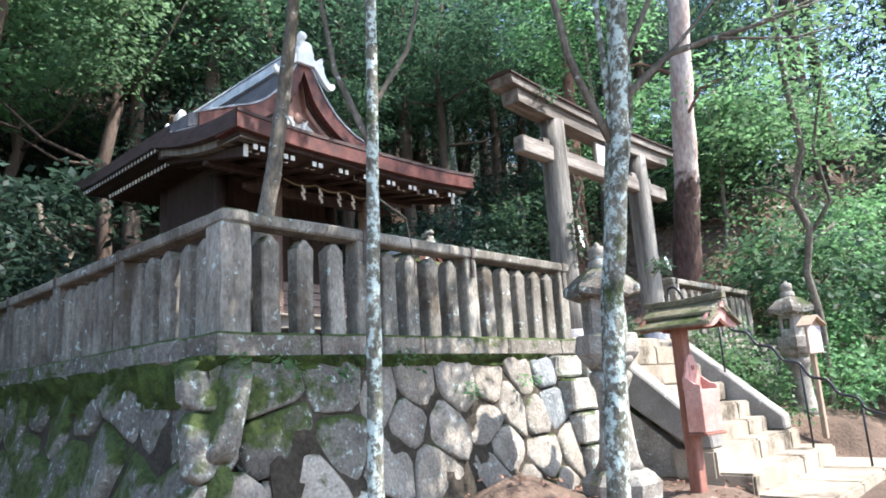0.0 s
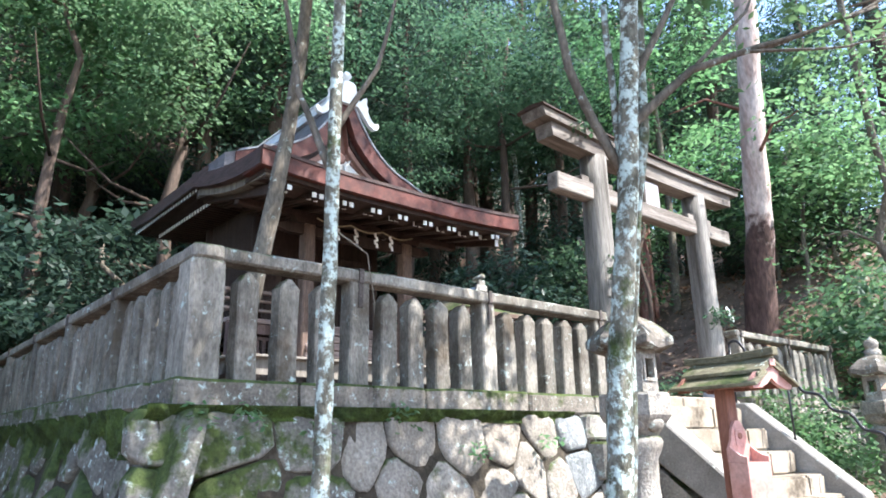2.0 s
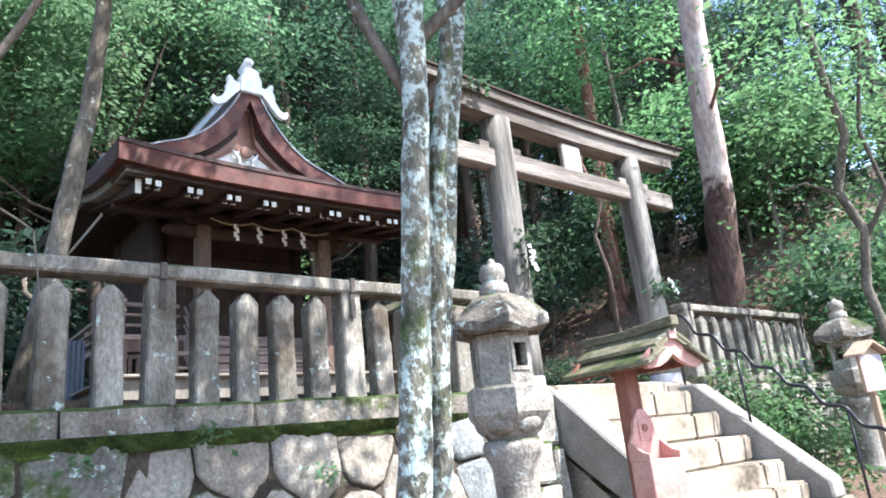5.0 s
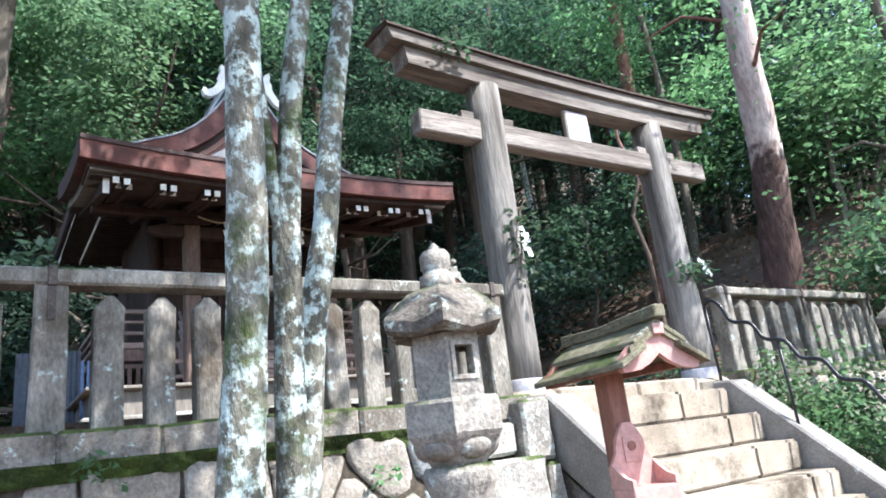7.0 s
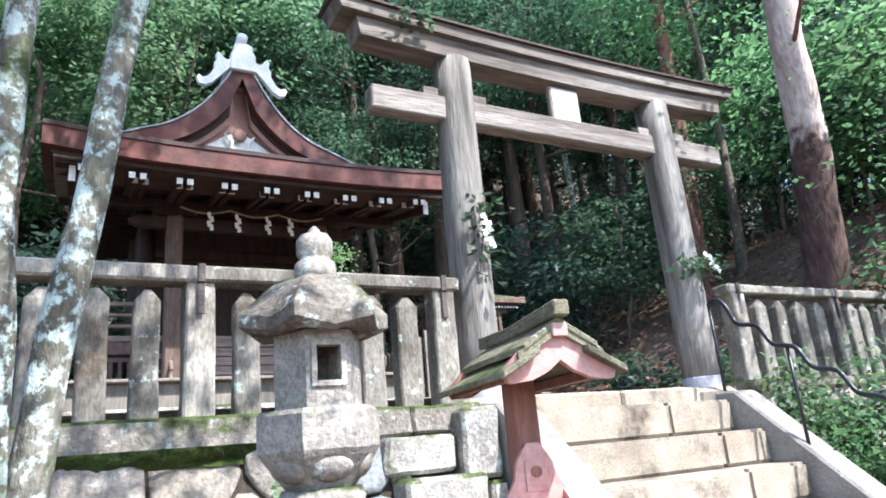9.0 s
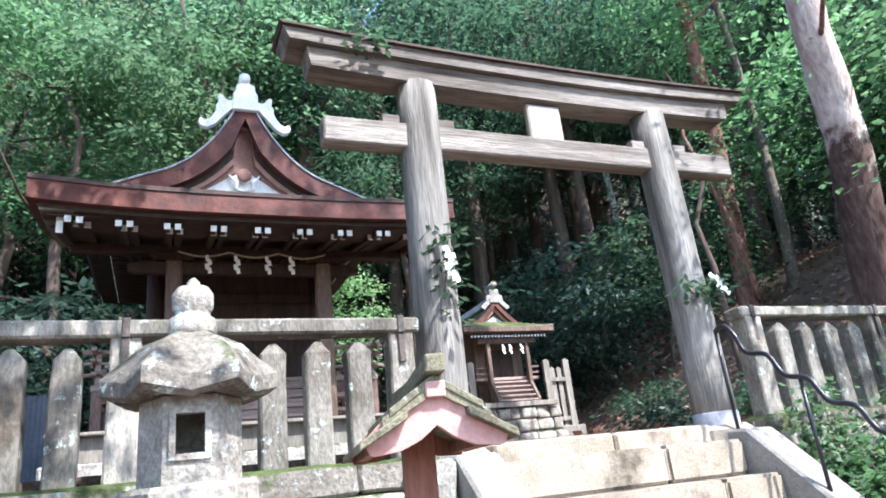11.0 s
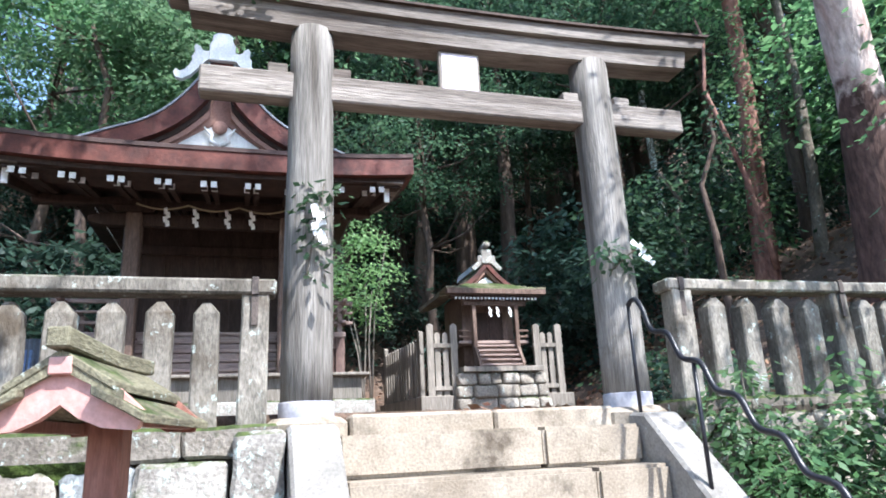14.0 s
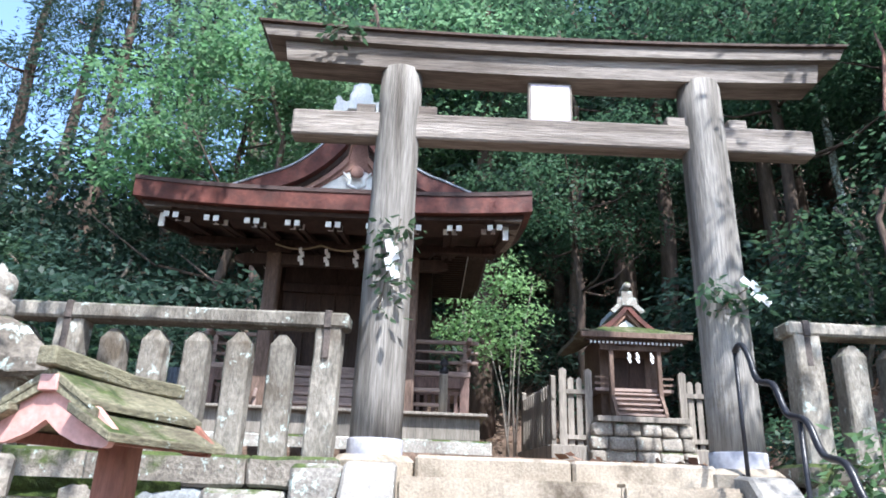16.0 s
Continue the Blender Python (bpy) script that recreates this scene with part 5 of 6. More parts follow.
QI = mini.matrix_basis.inverted()


def mp_(name, bm, m, parent=None, label="", smooth=False):
    for v in bm.verts:
        if v.co.z > MZ:
            v.co.z = MZ + (v.co.z - MZ) * 0.9
    bm.transform(QI)
    return part(name, bm, m, parent or mini, label, smooth)


def mz(d):
    u = min(abs(d), 0.8) / 0.8
    return 4.76 - 0.58 * (1 - (1 - u) ** 2.0)


MG = -9.75


def mroof(name, xs, ds, f, th, m):
    bm = bmesh.new()
    top = [[bm.verts.new((x, MY + d, f(x, d))) for d in ds] for x in xs]
    bot = [[bm.verts.new((x, MY + d, f(x, d) - th)) for d in ds] for x in xs]
    for i in range(len(xs) - 1):
        for j in range(len(ds) - 1):
            bm.faces.new((top[i][j], top[i][j + 1], top[i + 1][j + 1], top[i + 1][j]))
            bm.faces.new((bot[i][j], bot[i + 1][j], bot[i + 1][j + 1], bot[i][j + 1]))
        bm.faces.new((top[i][0], top[i + 1][0], bot[i + 1][0], bot[i][0]))
        bm.faces.new((top[i][-1], bot[i][-1], bot[i + 1][-1], top[i + 1][-1]))
    for j in range(len(ds) - 1):
        bm.faces.new((top[0][j], bot[0][j], bot[0][j + 1], top[0][j + 1]))
        bm.faces.new((top[-1][j], top[-1][j + 1], bot[-1][j + 1], bot[-1][j]))
    bmesh.ops.recalc_face_normals(bm, faces=bm.faces[:])
    return mp_(name, bm, m)


MOSS_ROOF = mat("moss_roof", (0.12, 0.1, 0.07), (0.24, 0.22, 0.15), 5, 0.95, 0.5, 50, moss=0.42, vary=0)
mds = [-0.8 + 1.6 * i / 24 for i in range(25)]
mroof("main_roof", [MG - 1.3 * i / 5 for i in range(6)], mds, lambda x, d: mz(d), 0.07, MOSS_ROOF)
mroof("front_roof", [-9.33 - 0.5 * i / 6 for i in range(7)], mds, lambda x, d: min(mz(d) + 0.01, 4.16 + 0.19 * (-9.33 - x) / 0.42 + 0.05 * abs(d / 0.8) ** 3), 0.025, MOSS_ROOF)
mp_("eave_board", bx(-9.4, -9.32, MY - 0.79, MY + 0.79, 4.07, 4.155, 0.004), BROWN_WOOD)
mp_("eave_lath", bx(-9.5, -9.38, MY - 0.72, MY + 0.72, 4.03, 4.065, 0.0), DARK_WOOD)
for i in range(23):
    d = -0.64 + 1.28 * i / 22
    mp_("rafter_end", bx(-9.4, -9.385, MY + d - 0.014, MY + d + 0.014, 3.985, 4.022, 0.0), WHITE)
for s in (-1, 1):
    for t0, t1, xa, m_, nm in ((0.0, -0.08, MG + 0.03, RED_WOOD, "barge_board"), (-0.075, -0.14, MG - 0.03, PINK_WOOD, "gable_moulding")):
        bm = bmesh.new()
        rg = []
        for i in range(14):
            d = 0.6 * i / 13
            rg.append([bm.verts.new((xx, MY + s * d, mz(d) + oo * (1.4 - 0.5 * i / 13))) for xx, oo in ((xa, t0), (xa, t1), (xa - 0.05, t1), (xa - 0.05, t0))])
        for a, b in zip(rg, rg[1:]):
            for j in range(4):
                bm.faces.new((a[j], a[(j + 1) % 4], b[(j + 1) % 4], b[j]))
        bm.faces.new(rg[0])
        bm.faces.new(rg[-1][::-1])
        bmesh.ops.recalc_face_normals(bm, faces=bm.faces[:])
        mp_(nm, bm, m_)
mp_("gable_wall", prism([(MY - 0.5, 4.3), (MY + 0.5, 4.3), (MY + 0.2, 4.5), (MY, 4.66), (MY - 0.2, 4.5)], "x", MG - 0.14, MG - 0.08), DARK_WOOD)
mp_("gable_panel", prism([(MY - 0.16, 4.36), (MY + 0.16, 4.36), (MY, 4.48)], "x", MG - 0.079, MG - 0.07), WHITE)
mp_("ridge", prism([(MY - 0.09, 4.7), (MY + 0.09, 4.7), (MY + 0.06, 4.82), (MY - 0.06, 4.82)], "x", MG - 1.32, MG + 0.02), RIDGE_TILE)
for s in (-1, 1):
    mp_("ridge_fin", prism([(MY + s * 0.04, 4.86), (MY + s * 0.14, 4.84), (MY + s * 0.15, 4.74), (MY + s * 0.26, 4.62), (MY + s * 0.2, 4.58), (MY + s * 0.06, 4.72)], "x", MG - 0.01, MG + 0.04), GRANITE)
mp_("ridge_end", prism([(MY - 0.1, 4.7), (MY + 0.1, 4.7), (MY + 0.08, 4.96), (MY - 0.08, 4.96)], "x", MG - 0.03, MG + 0.05, bev=0.01), GRANITE)
mp_("ridge_roll", tube([(MG - 0.2, MY, 5.0), (MG + 0.08, MY, 5.05)], 0.055, 12), GRANITE, None, "", True)
for y in (MY - 0.34, MY + 0.34):
    mp_("porch_post", bx(-9.53, -9.47, y - 0.03, y + 0.03, MZ, 4.0, 0.005), BROWN_WOOD)
    mp_("rail", bx(-9.95, -9.6, y + (0.2 if y > MY else -0.2) - 0.015, y + (0.2 if y > MY else -0.2) + 0.015, 3.4, 3.43, 0.0), BROWN_WOOD)
    mp_("rail", bx(-9.62, -9.58, min(y, y + (0.22 if y > MY else -0.22)), max(y, y + (0.22 if y > MY else -0.22)), 3.38, 3.41, 0.0), BROWN_WOOD)
    mp_("rail", bx(-9.62, -9.58, min(y, y + (0.22 if y > MY else -0.22)), max(y, y + (0.22 if y > MY else -0.22)), 3.48, 3.51, 0.0), BROWN_WOOD)
    mp_("stair_string", prism([(-9.62, 3.32), (-9.56, 3.36), (-9.3, 2.92), (-9.3, MZ), (-9.4, MZ), (-9.62, 3.18)], "y", y - 0.02, y + 0.02), BROWN_WOOD)
mp_("porch_beam", bx(-9.53, -9.47, MY - 0.5, MY + 0.5, 3.9, 3.98, 0.005), BROWN_WOOD)
mp_("body", bx(-10.8, -9.85, MY - 0.42, MY + 0.42, MZ, 4.2, 0.006), BROWN_WOOD)
mp_("door", bx(-9.849, -9.83, MY - 0.24, MY - 0.004, 3.34, 3.85, 0.004), DARK_WOOD)
mp_("door", bx(-9.849, -9.83, MY + 0.004, MY + 0.24, 3.34, 3.85, 0.004), DARK_WOOD)
mp_("veranda", bx(-10.7, -9.6, MY - 0.56, MY + 0.56, 3.28, 3.33, 0.004), FLOOR_WOOD)
for i in range(5):
    mp_("stair_tread", bx(-9.6 + 0.055 * i, -9.53 + 0.055 * i, MY - 0.32, MY + 0.32, 3.22 - 0.085 * i, 3.25 - 0.085 * i, 0.003), FLOOR_WOOD)
    mp_("stair_riser", bx(-9.6 + 0.055 * i, -9.585 + 0.055 * i, MY - 0.31, MY + 0.31, 3.13 - 0.085 * i, 3.22 - 0.085 * i, 0.0), FLOOR_WOOD)
mp_("base_sill", bx(-10.9, -9.25, MY - 0.62, MY + 0.62, MZ - 0.055, MZ + 0.02, 0.006), GREY_FENCE)
mp_("base_core", bx(-10.85, -9.38, MY - 0.56, MY + 0.56, 2.0, MZ - 0.056, 0.0), WALL_STONE)
for y in (MY - 0.1, MY + 0.02, MY + 0.22):
    shide("paper_streamer", "small white zigzag paper streamer on the side shrine", (-9.44, y, 3.76), 0, 0.62)

# picket fence round the side shrine


def wood_fence(label, p0, p1, n, h, zb):
    t = thing("picket_fence", label, "wooden fence", (p0[0], p0[1], zb), "side shrine fences")
    inv = t.matrix_basis.inverted()
    a, b = Vector((*p0, 0)), Vector((*p1, 0))
    d = (b - a).normalized()
    ang = math.atan2(d.y, d.x)
    L = (b - a).length
    for i in range(n):
        x = L * (i + 0.5) / n
        edge = i in (0, n - 1)
        w = 0.05 if edge else 0.04
        hh = h + (0.12 if edge else 0)
        bm = prism([(x - w, 0.02), (x + w, 0.02), (x + w, hh - 0.03), (x, hh), (x - w, hh - 0.03)], "y", -0.03 if edge else 0.021, 0.03 if edge else 0.04)
        bm.transform(inv @ Matrix.Translation((a.x, a.y, zb)) @ Matrix.Rotation(ang, 4, "Z"))
        part("picket", bm, GREY_FENCE, t)
    for z in (0.1, h * 0.75):
        bm = bx(0, L, -0.02, 0.02, z, z + 0.06, 0.0)
        bm.transform(inv @ Matrix.Translation((a.x, a.y, zb)) @ Matrix.Rotation(ang, 4, "Z"))
        part("rail", bm, GREY_FENCE, t)
    bm = bx(-0.1, L + 0.1, -0.07, 0.07, -0.45, 0.02, 0.01)
    bm.transform(inv @ Matrix.Translation((a.x, a.y, zb)) @ Matrix.Rotation(ang, 4, "Z"))
    part("sill", bm, GREY_FENCE, t)


wood_fence("greyed wooden picket fence beside the side shrine's stone base", (-9.5, 9.62), (-9.5, 10.1), 4, 0.95, 2.45)
wood_fence("greyed wooden picket fence beside the side shrine's stone base", (-9.5, 11.3), (-9.5, 11.78), 4, 0.95, 2.45)
wood_fence("greyed wooden picket fence running back past the side shrine", (-9.5, 9.56), (-11.5, 9.4), 15, 0.85, 2.45)

other = copy_thing(mini, pose(-10.4, 3.7, 2.05))
other.scale = (0.5, 0.55, 0.42)
other["label"] = "low brown side building half hidden behind the stone fence"

# ---- crowns and branches of the near trees ----
def add_crown(tree, centers, per, spread, size, material, seed, **k):
    inv = tree.matrix_basis.translation
    me = leaf_mesh("crown", [tuple(Vector(c) - inv) for c in centers], per, spread, size, material, seed, **k)
    o = new("crown", me)
    o.parent = tree
    return o


def add_branch(tree, pts, r0, r1, bark):
    inv = tree.matrix_basis.translation
    fine = []
    for a, b in zip(pts, pts[1:]):
        a, b = Vector(a), Vector(b)
        for k in range(4):
            q = a.lerp(b, k / 4)
            fine.append(q + 0.03 * noise.noise_vector(q * 1.7) - inv)
    fine.append(Vector(pts[-1]) - inv)
    return part("branch", tube(fine, [r0 + (r1 - r0) * k / (len(fine) - 1) for k in range(len(fine))], 7, wob=0.1), bark, tree, smooth=True)


def shifted(pts, c):
    return [(p[0] + c[0], p[1] + c[1], p[2] + c[2]) for p in pts]


add_crown(tree_a, shifted(crown_points(110, 2.0, 2.0, 1.3, 101), (-2.9, 2.8, 7.4)), 40, 0.26, 0.14, LEAF_BRIGHT, 201)
add_crown(tree_b, shifted(crown_points(150, 2.4, 2.6, 1.4, 102), (-1.9, 4.7, 6.9)), 44, 0.26, 0.14, LEAF_BRIGHT, 202)
add_crown(tree_c, shifted(crown_points(170, 2.8, 2.8, 1.8, 103), (-5.3, 4.4, 9.6)), 40, 0.28, 0.15, LEAF_MID, 203)
add_crown(tree_d, shifted(crown_points(80, 2.4, 2.4, 1.6, 104), (-4.0, 17.0, 17.5)), 22, 0.26, 0.14, LEAF_DARK, 204, narrow=0.2)
# Extra crown above the view, added only to shade the wall and fence.
add_crown(tree_b, shifted(crown_points(80, 1.5, 1.3, 0.55, 112, 0.0), (-0.7, 5.2, 6.7)), 44, 0.26, 0.14, LEAF_BRIGHT, 219)
B_BR = [
    ([(-2.03, 4.45, 3.35), (-1.70, 4.78, 3.75), (-1.30, 5.23, 3.95), (-0.90, 5.73, 4.20)], 0.035, 0.008),
    ([(-2.00, 4.44, 3.50), (-1.80, 4.68, 4.10), (-1.60, 4.98, 4.80)], 0.03, 0.012),
    ([(-2.06, 4.46, 3.15), (-2.20, 4.23, 3.80), (-2.30, 4.13, 4.80), (-2.35, 4.03, 5.60)], 0.035, 0.015),
    ([(-1.70, 4.78, 3.75), (-1.50, 5.23, 4.25), (-1.45, 5.53, 4.70)], 0.015, 0.006),
    ([(-1.48, 5.03, 3.86), (-1.00, 5.33, 3.80), (-0.70, 5.73, 3.95)], 0.012, 0.004),
]
for pts, r0, r1 in B_BR:
    add_branch(tree_b, pts, r0, r1, GREY_BARK)
tips = [(-0.4, 6.2, 4.5), (-0.2, 6.8, 4.7), (-0.6, 6.6, 4.9), (-1.5, 6.0, 4.9), (-1.1, 6.5, 5.1), (-0.2, 5.6, 4.3), (-1.9, 5.4, 5.0), (-0.5, 7.2, 5.2), (0.1, 6.3, 4.6), (-0.95, 5.6, 4.2), (-1.2, 5.4, 4.15), (-0.75, 5.6, 4.0), (-1.5, 5.4, 4.7), (-1.75, 4.85, 4.8), (-1.3, 5.9, 4.5), (-0.8, 6.0, 4.45), (-1.0, 5.2, 4.6)]
add_crown(tree_b, tips, 30, 0.24, 0.085, LEAF_BRIGHT, 207)
for pts, r0, r1 in (([(-2.85, 2.95, 3.0), (-3.03, 2.81, 3.5), (-3.08, 2.71, 4.3)], 0.025, 0.012), ([(-2.82, 2.93, 3.2), (-2.67, 3.1, 3.6), (-2.62, 3.2, 4.2)], 0.02, 0.008),
                    ([(-2.88, 2.97, 2.7), (-2.78, 3.12, 2.55), (-2.76, 3.16, 2.2)], 0.006, 0.002)):
    add_branch(tree_a, pts, r0, r1, GREY_BARK)
for pts, r0, r1 in (([(-5.0, 13.36, 6.5), (-4.4, 12.9, 6.9), (-3.8, 12.5, 6.8)], 0.04, 0.01), ([(-4.86, 13.2, 7.4), (-5.5, 12.8, 7.8), (-6.2, 12.6, 7.7)], 0.04, 0.01)):
    add_branch(tree_d, pts, r0, r1, PINE_BARK)

for pts, r0, r1 in (([(-1.45, 5.15, 3.9), (-1.0, 5.9, 4.3), (-0.5, 6.6, 4.8)], 0.014, 0.005), ([(-1.9, 4.7, 4.5), (-1.4, 5.6, 4.9), (-1.0, 6.5, 5.2)], 0.02, 0.006), ([(-1.0, 5.55, 4.18), (-0.4, 6.2, 4.45), (-0.1, 6.8, 4.7)], 0.009, 0.004)):
    add_branch(tree_b, pts, r0, r1, GREY_BARK)
tree_k = single_tree("crooked_tree", "thin crooked brown tree with forked limbs beside the path", [([(-2.95, 12.5, 0.7), (-2.88, 12.42, 2.2), (-2.96, 12.4, 3.0), (-2.82, 12.4, 3.7), (-2.98, 12.36, 4.3), (-2.7, 12.3, 5.0), (-2.75, 12.2, 6.0), (-2.75, 11.9, 9.0), (-2.7, 11.0, 13.0)], 0.062, 0.05), ([(-2.84, 12.4, 3.6), (-2.45, 12.4, 4.1), (-2.55, 12.35, 5.0), (-2.2, 12.2, 6.2)], 0.035, 0.02), ([(-2.9, 12.36, 4.2), (-3.3, 12.2, 4.5), (-3.8, 12.3, 4.55)], 0.028, 0.01)], GREY_BARK)
# Unseen high crown, added where it blocks the sun from the shrine roof.
add_crown(tree_k, shifted(crown_points(230, 2.9, 2.9, 2.0, 109), (-2.8, 10.2, 15.0)), 40, 0.3, 0.16, LEAF_MID, 216)
add_crown(tree_k, [(-3.7, 12.3, 4.7), (-3.3, 12.2, 4.9), (-2.2, 12.2, 6.1), (-2.5, 12.3, 5.3), (-3.9, 12.2, 4.3), (-2.7, 12.1, 4.7)], 40, 0.26, 0.1, LEAF_BRIGHT, 217)

add_crown(tree_k, shifted(crown_points(46, 1.7, 1.4, 1.3, 110), (-2.5, 12.2, 6.6)), 40, 0.26, 0.1, LEAF_BRIGHT, 218)

# slope trees that stand behind the gate
tree_e = single_tree("vine_clad_tree", "reddish trunk on the slope wrapped with climbing leaves", [([(-8.68, 15.08, 3.8), (-8.64, 15.14, 5.4), (-8.72, 15.35, 7.5), (-8.6, 15.3, 12.0)], 0.2, 0.12), ([(-8.4, 15.05, 4.2), (-8.2, 14.6, 5.6), (-8.35, 14.2, 7.2), (-8.4, 14.4, 8.2), (-8.9, 14.7, 9.0)], 0.05, 0.015)], PINE_BARK)
ivy = [(-8.6 + 0.25 * math.cos(i * 2.4) + 0.1, 15.05 + 0.28 * math.sin(i * 2.4), 4.6 + 0.075 * i) for i in range(60)]
add_crown(tree_e, ivy, 16, 0.14, 0.11, LEAF_BRIGHT, 211)
add_crown(tree_e, shifted(crown_points(150, 2.4, 2.4, 1.8, 105), (-8.3, 16.2, 12.5)), 28, 0.28, 0.15, LEAF_MID, 212)
tree_f = single_tree("slender_slope_tree", "pale slender trunk on the leaf-strewn slope", [([(-8.55, 16.1, 4.0), (-8.48, 16.2, 6.0), (-8.52, 16.3, 7.5), (-8.6, 16.2, 11.0)], 0.11, 0.07)], GREY_BARK)
add_crown(tree_f, shifted(crown_points(130, 2.0, 2.0, 1.6, 106), (-8.4, 15.3, 11.0)), 28, 0.28, 0.15, LEAF_BRIGHT, 213)
tree_g = single_tree("pale_trunk_tree", "thin pale lichen-covered trunk on the dark slope", [([(-14.76, 17.6, 4.8), (-14.8, 17.6, 8.0), (-14.9, 17.5, 12.0)], 0.12, 0.08)], LICHEN_BARK)
add_crown(tree_g, shifted(crown_points(120, 2.0, 2.0, 2.0, 107), (-14.9, 17.5, 12.5)), 28, 0.3, 0.17, LEAF_MID, 214)
tree_h = single_tree("leaning_red_trunk", "thin reddish trunk leaning on the slope behind the gate", [([(-7.4, 13.3, 2.6), (-7.46, 13.28, 3.4), (-7.42, 13.22, 4.4), (-7.65, 13.3, 5.2), (-7.6, 13.6, 5.9), (-7.85, 13.8, 6.4)], 0.06, 0.02)], DARK_BARK)
add_crown(tree_h, [(-7.85, 13.8, 6.4), (-7.6, 13.7, 6.1), (-8.0, 13.9, 6.7), (-7.8, 13.5, 5.6)], 40, 0.3, 0.12, LEAF_MID, 215)

# ---- shrubs ----


def shrub(name, label, at, rx, ry, rz, n, per, spread, size, material, seed, stems=6, lift=0.0, thick=1.0):
    t = thing(name, label, "shrub", at, "shrubs")
    r = random.Random(seed)
    cs = crown_points(n, rx, ry, rz, seed, 0.15, rz * 1.02 + lift)
    for i in range(stems):
        c = r.choice(cs)
        part("stem", tube([(r.uniform(-0.1, 0.1), r.uniform(-0.1, 0.1), -0.15), (c[0] * 0.4, c[1] * 0.4, c[2] * 0.6), c], [0.012 * thick, 0.009 * thick, 0.004 * thick], 6), GREY_BARK if thick == 1.0 else GREY_FENCE, t, smooth=True)
    o = new("foliage", leaf_mesh("foliage", cs, per, spread, size, material, seed + 1, flat=0.6))
    o.parent = t
    return t


SH = "leafy green shrub growing beside the stone steps"
shrub("leafy_shrub", SH, (-3.95, 10.45, 1.25), 0.35, 0.38, 0.5, 34, 30, 0.11, 0.085, LEAF_BRIGHT, 301)
shrub("leafy_shrub", SH, (-3.6, 10.55, 0.95), 0.42, 0.4, 0.5, 44, 20, 0.12, 0.085, LEAF_BRIGHT, 302)
shrub("leafy_shrub", SH, (-3.7, 10.9, 1.0), 0.4, 0.4, 0.5, 36, 20, 0.12, 0.085, LEAF_MID, 303)
shrub("leafy_shrub", SH, (-3.2, 10.5, 0.75), 0.4, 0.35, 0.36, 34, 28, 0.11, 0.08, LEAF_BRIGHT, 304)
shrub("leafy_shrub", "loose green shrub growing in front of the stone fence", (-3.65, 11.2, 1.0), 0.35, 0.35, 0.7, 40, 22, 0.13, 0.09, LEAF_BRIGHT, 313)
shrub("leafy_shrub", "bright green shrub spreading beside the small lantern", (-2.9, 12.6, 0.8), 0.8, 0.8, 0.55, 60, 30, 0.16, 0.11, LEAF_BRIGHT, 305)
shrub("leafy_shrub", "bright green shrub spreading over the path's edge", (-1.6, 13.8, 0.8), 1.0, 0.9, 0.7, 80, 30, 0.18, 0.12, LEAF_BRIGHT, 306)
shrub("leafy_shrub", "bright green shrub spreading over the path's edge", (-3.3, 14.2, 0.9), 1.0, 0.9, 0.9, 80, 26, 0.18, 0.12, LEAF_BRIGHT, 307)
shrub("leafy_shrub", "dark green shrub at the foot of the slope", (-6.2, 12.3, 2.1), 0.6, 0.6, 0.3, 34, 26, 0.13, 0.1, LEAF_MID, 308)
shrub("leafy_shrub", "dark green shrub at the foot of the slope", (-7.6, 12.2, 2.1), 0.7, 0.5, 0.3, 34, 26, 0.13, 0.1, LEAF_DARK, 309)
shrub("leafy_shrub", "dark green shrub at the foot of the slope", (-8.6, 12.6, 2.3), 0.7, 0.5, 0.35, 34, 26, 0.13, 0.1, LEAF_MID, 310)
shrub("young_tree", "bright young tree with pale stems behind the shrine", (-13.7, 9.45, 2.15), 0.62, 0.62, 1.3, 80, 22, 0.19, 0.11, LEAF_SUNLIT_SAPLING, 311, 5, 1.9, 1.8)
shrub("young_tree", "bright young tree with pale stems behind the shrine", (-14.3, 8.5, 2.25), 0.6, 0.6, 0.9, 50, 22, 0.19, 0.11, LEAF_SUNLIT_SAPLING, 312, 4, 2.3, 1.8)

shrub("leafy_thicket", "tall airy thicket of small green leaves beyond the fence", (-4.3, 14.9, 1.9), 1.2, 0.9, 1.5, 80, 26, 0.2, 0.12, LEAF_BRIGHT, 321, 8)
shrub("leafy_thicket", "tall airy thicket of small green leaves beyond the fence", (-3.3, 15.6, 1.4), 1.2, 1.0, 1.7, 80, 26, 0.2, 0.12, LEAF_BRIGHT, 322, 8)
shrub("leafy_thicket", "tall airy thicket of small green leaves beyond the fence", (-1.9, 16.2, 0.9), 1.3, 1.0, 1.8, 80, 26, 0.2, 0.12, LEAF_BRIGHT, 323, 8)

# thick moss along the ledge under the fence
def moss_strip(n, m, place):
    """A patchy sheet that sinks behind the stones where no moss grows."""
    vs, fs = [], []
    for i in range(n + 1):
        for j in range(m + 1):
            p = Vector(place(i / n, j / m, 0.0))
            g = noise.noise(p * 2.3) + 0.7 * noise.noise(p * 7.0) + 0.35 * noise.noise(p * 23.0)
            edge = 0.65 - 1.9 * (j / m) ** 1.1 - 0.9 * max(0.0, i / n - 0.35)
            o = max(-0.06, min(0.075, 0.055 * (g + edge)))
            vs.append(tuple(place(i / n, j / m, o)))
    for i in range(n):
        for j in range(m):
            a = i * (m + 1) + j
            fs.append((a, a + m + 1, a + m + 2, a + 1))
    return vs, fs


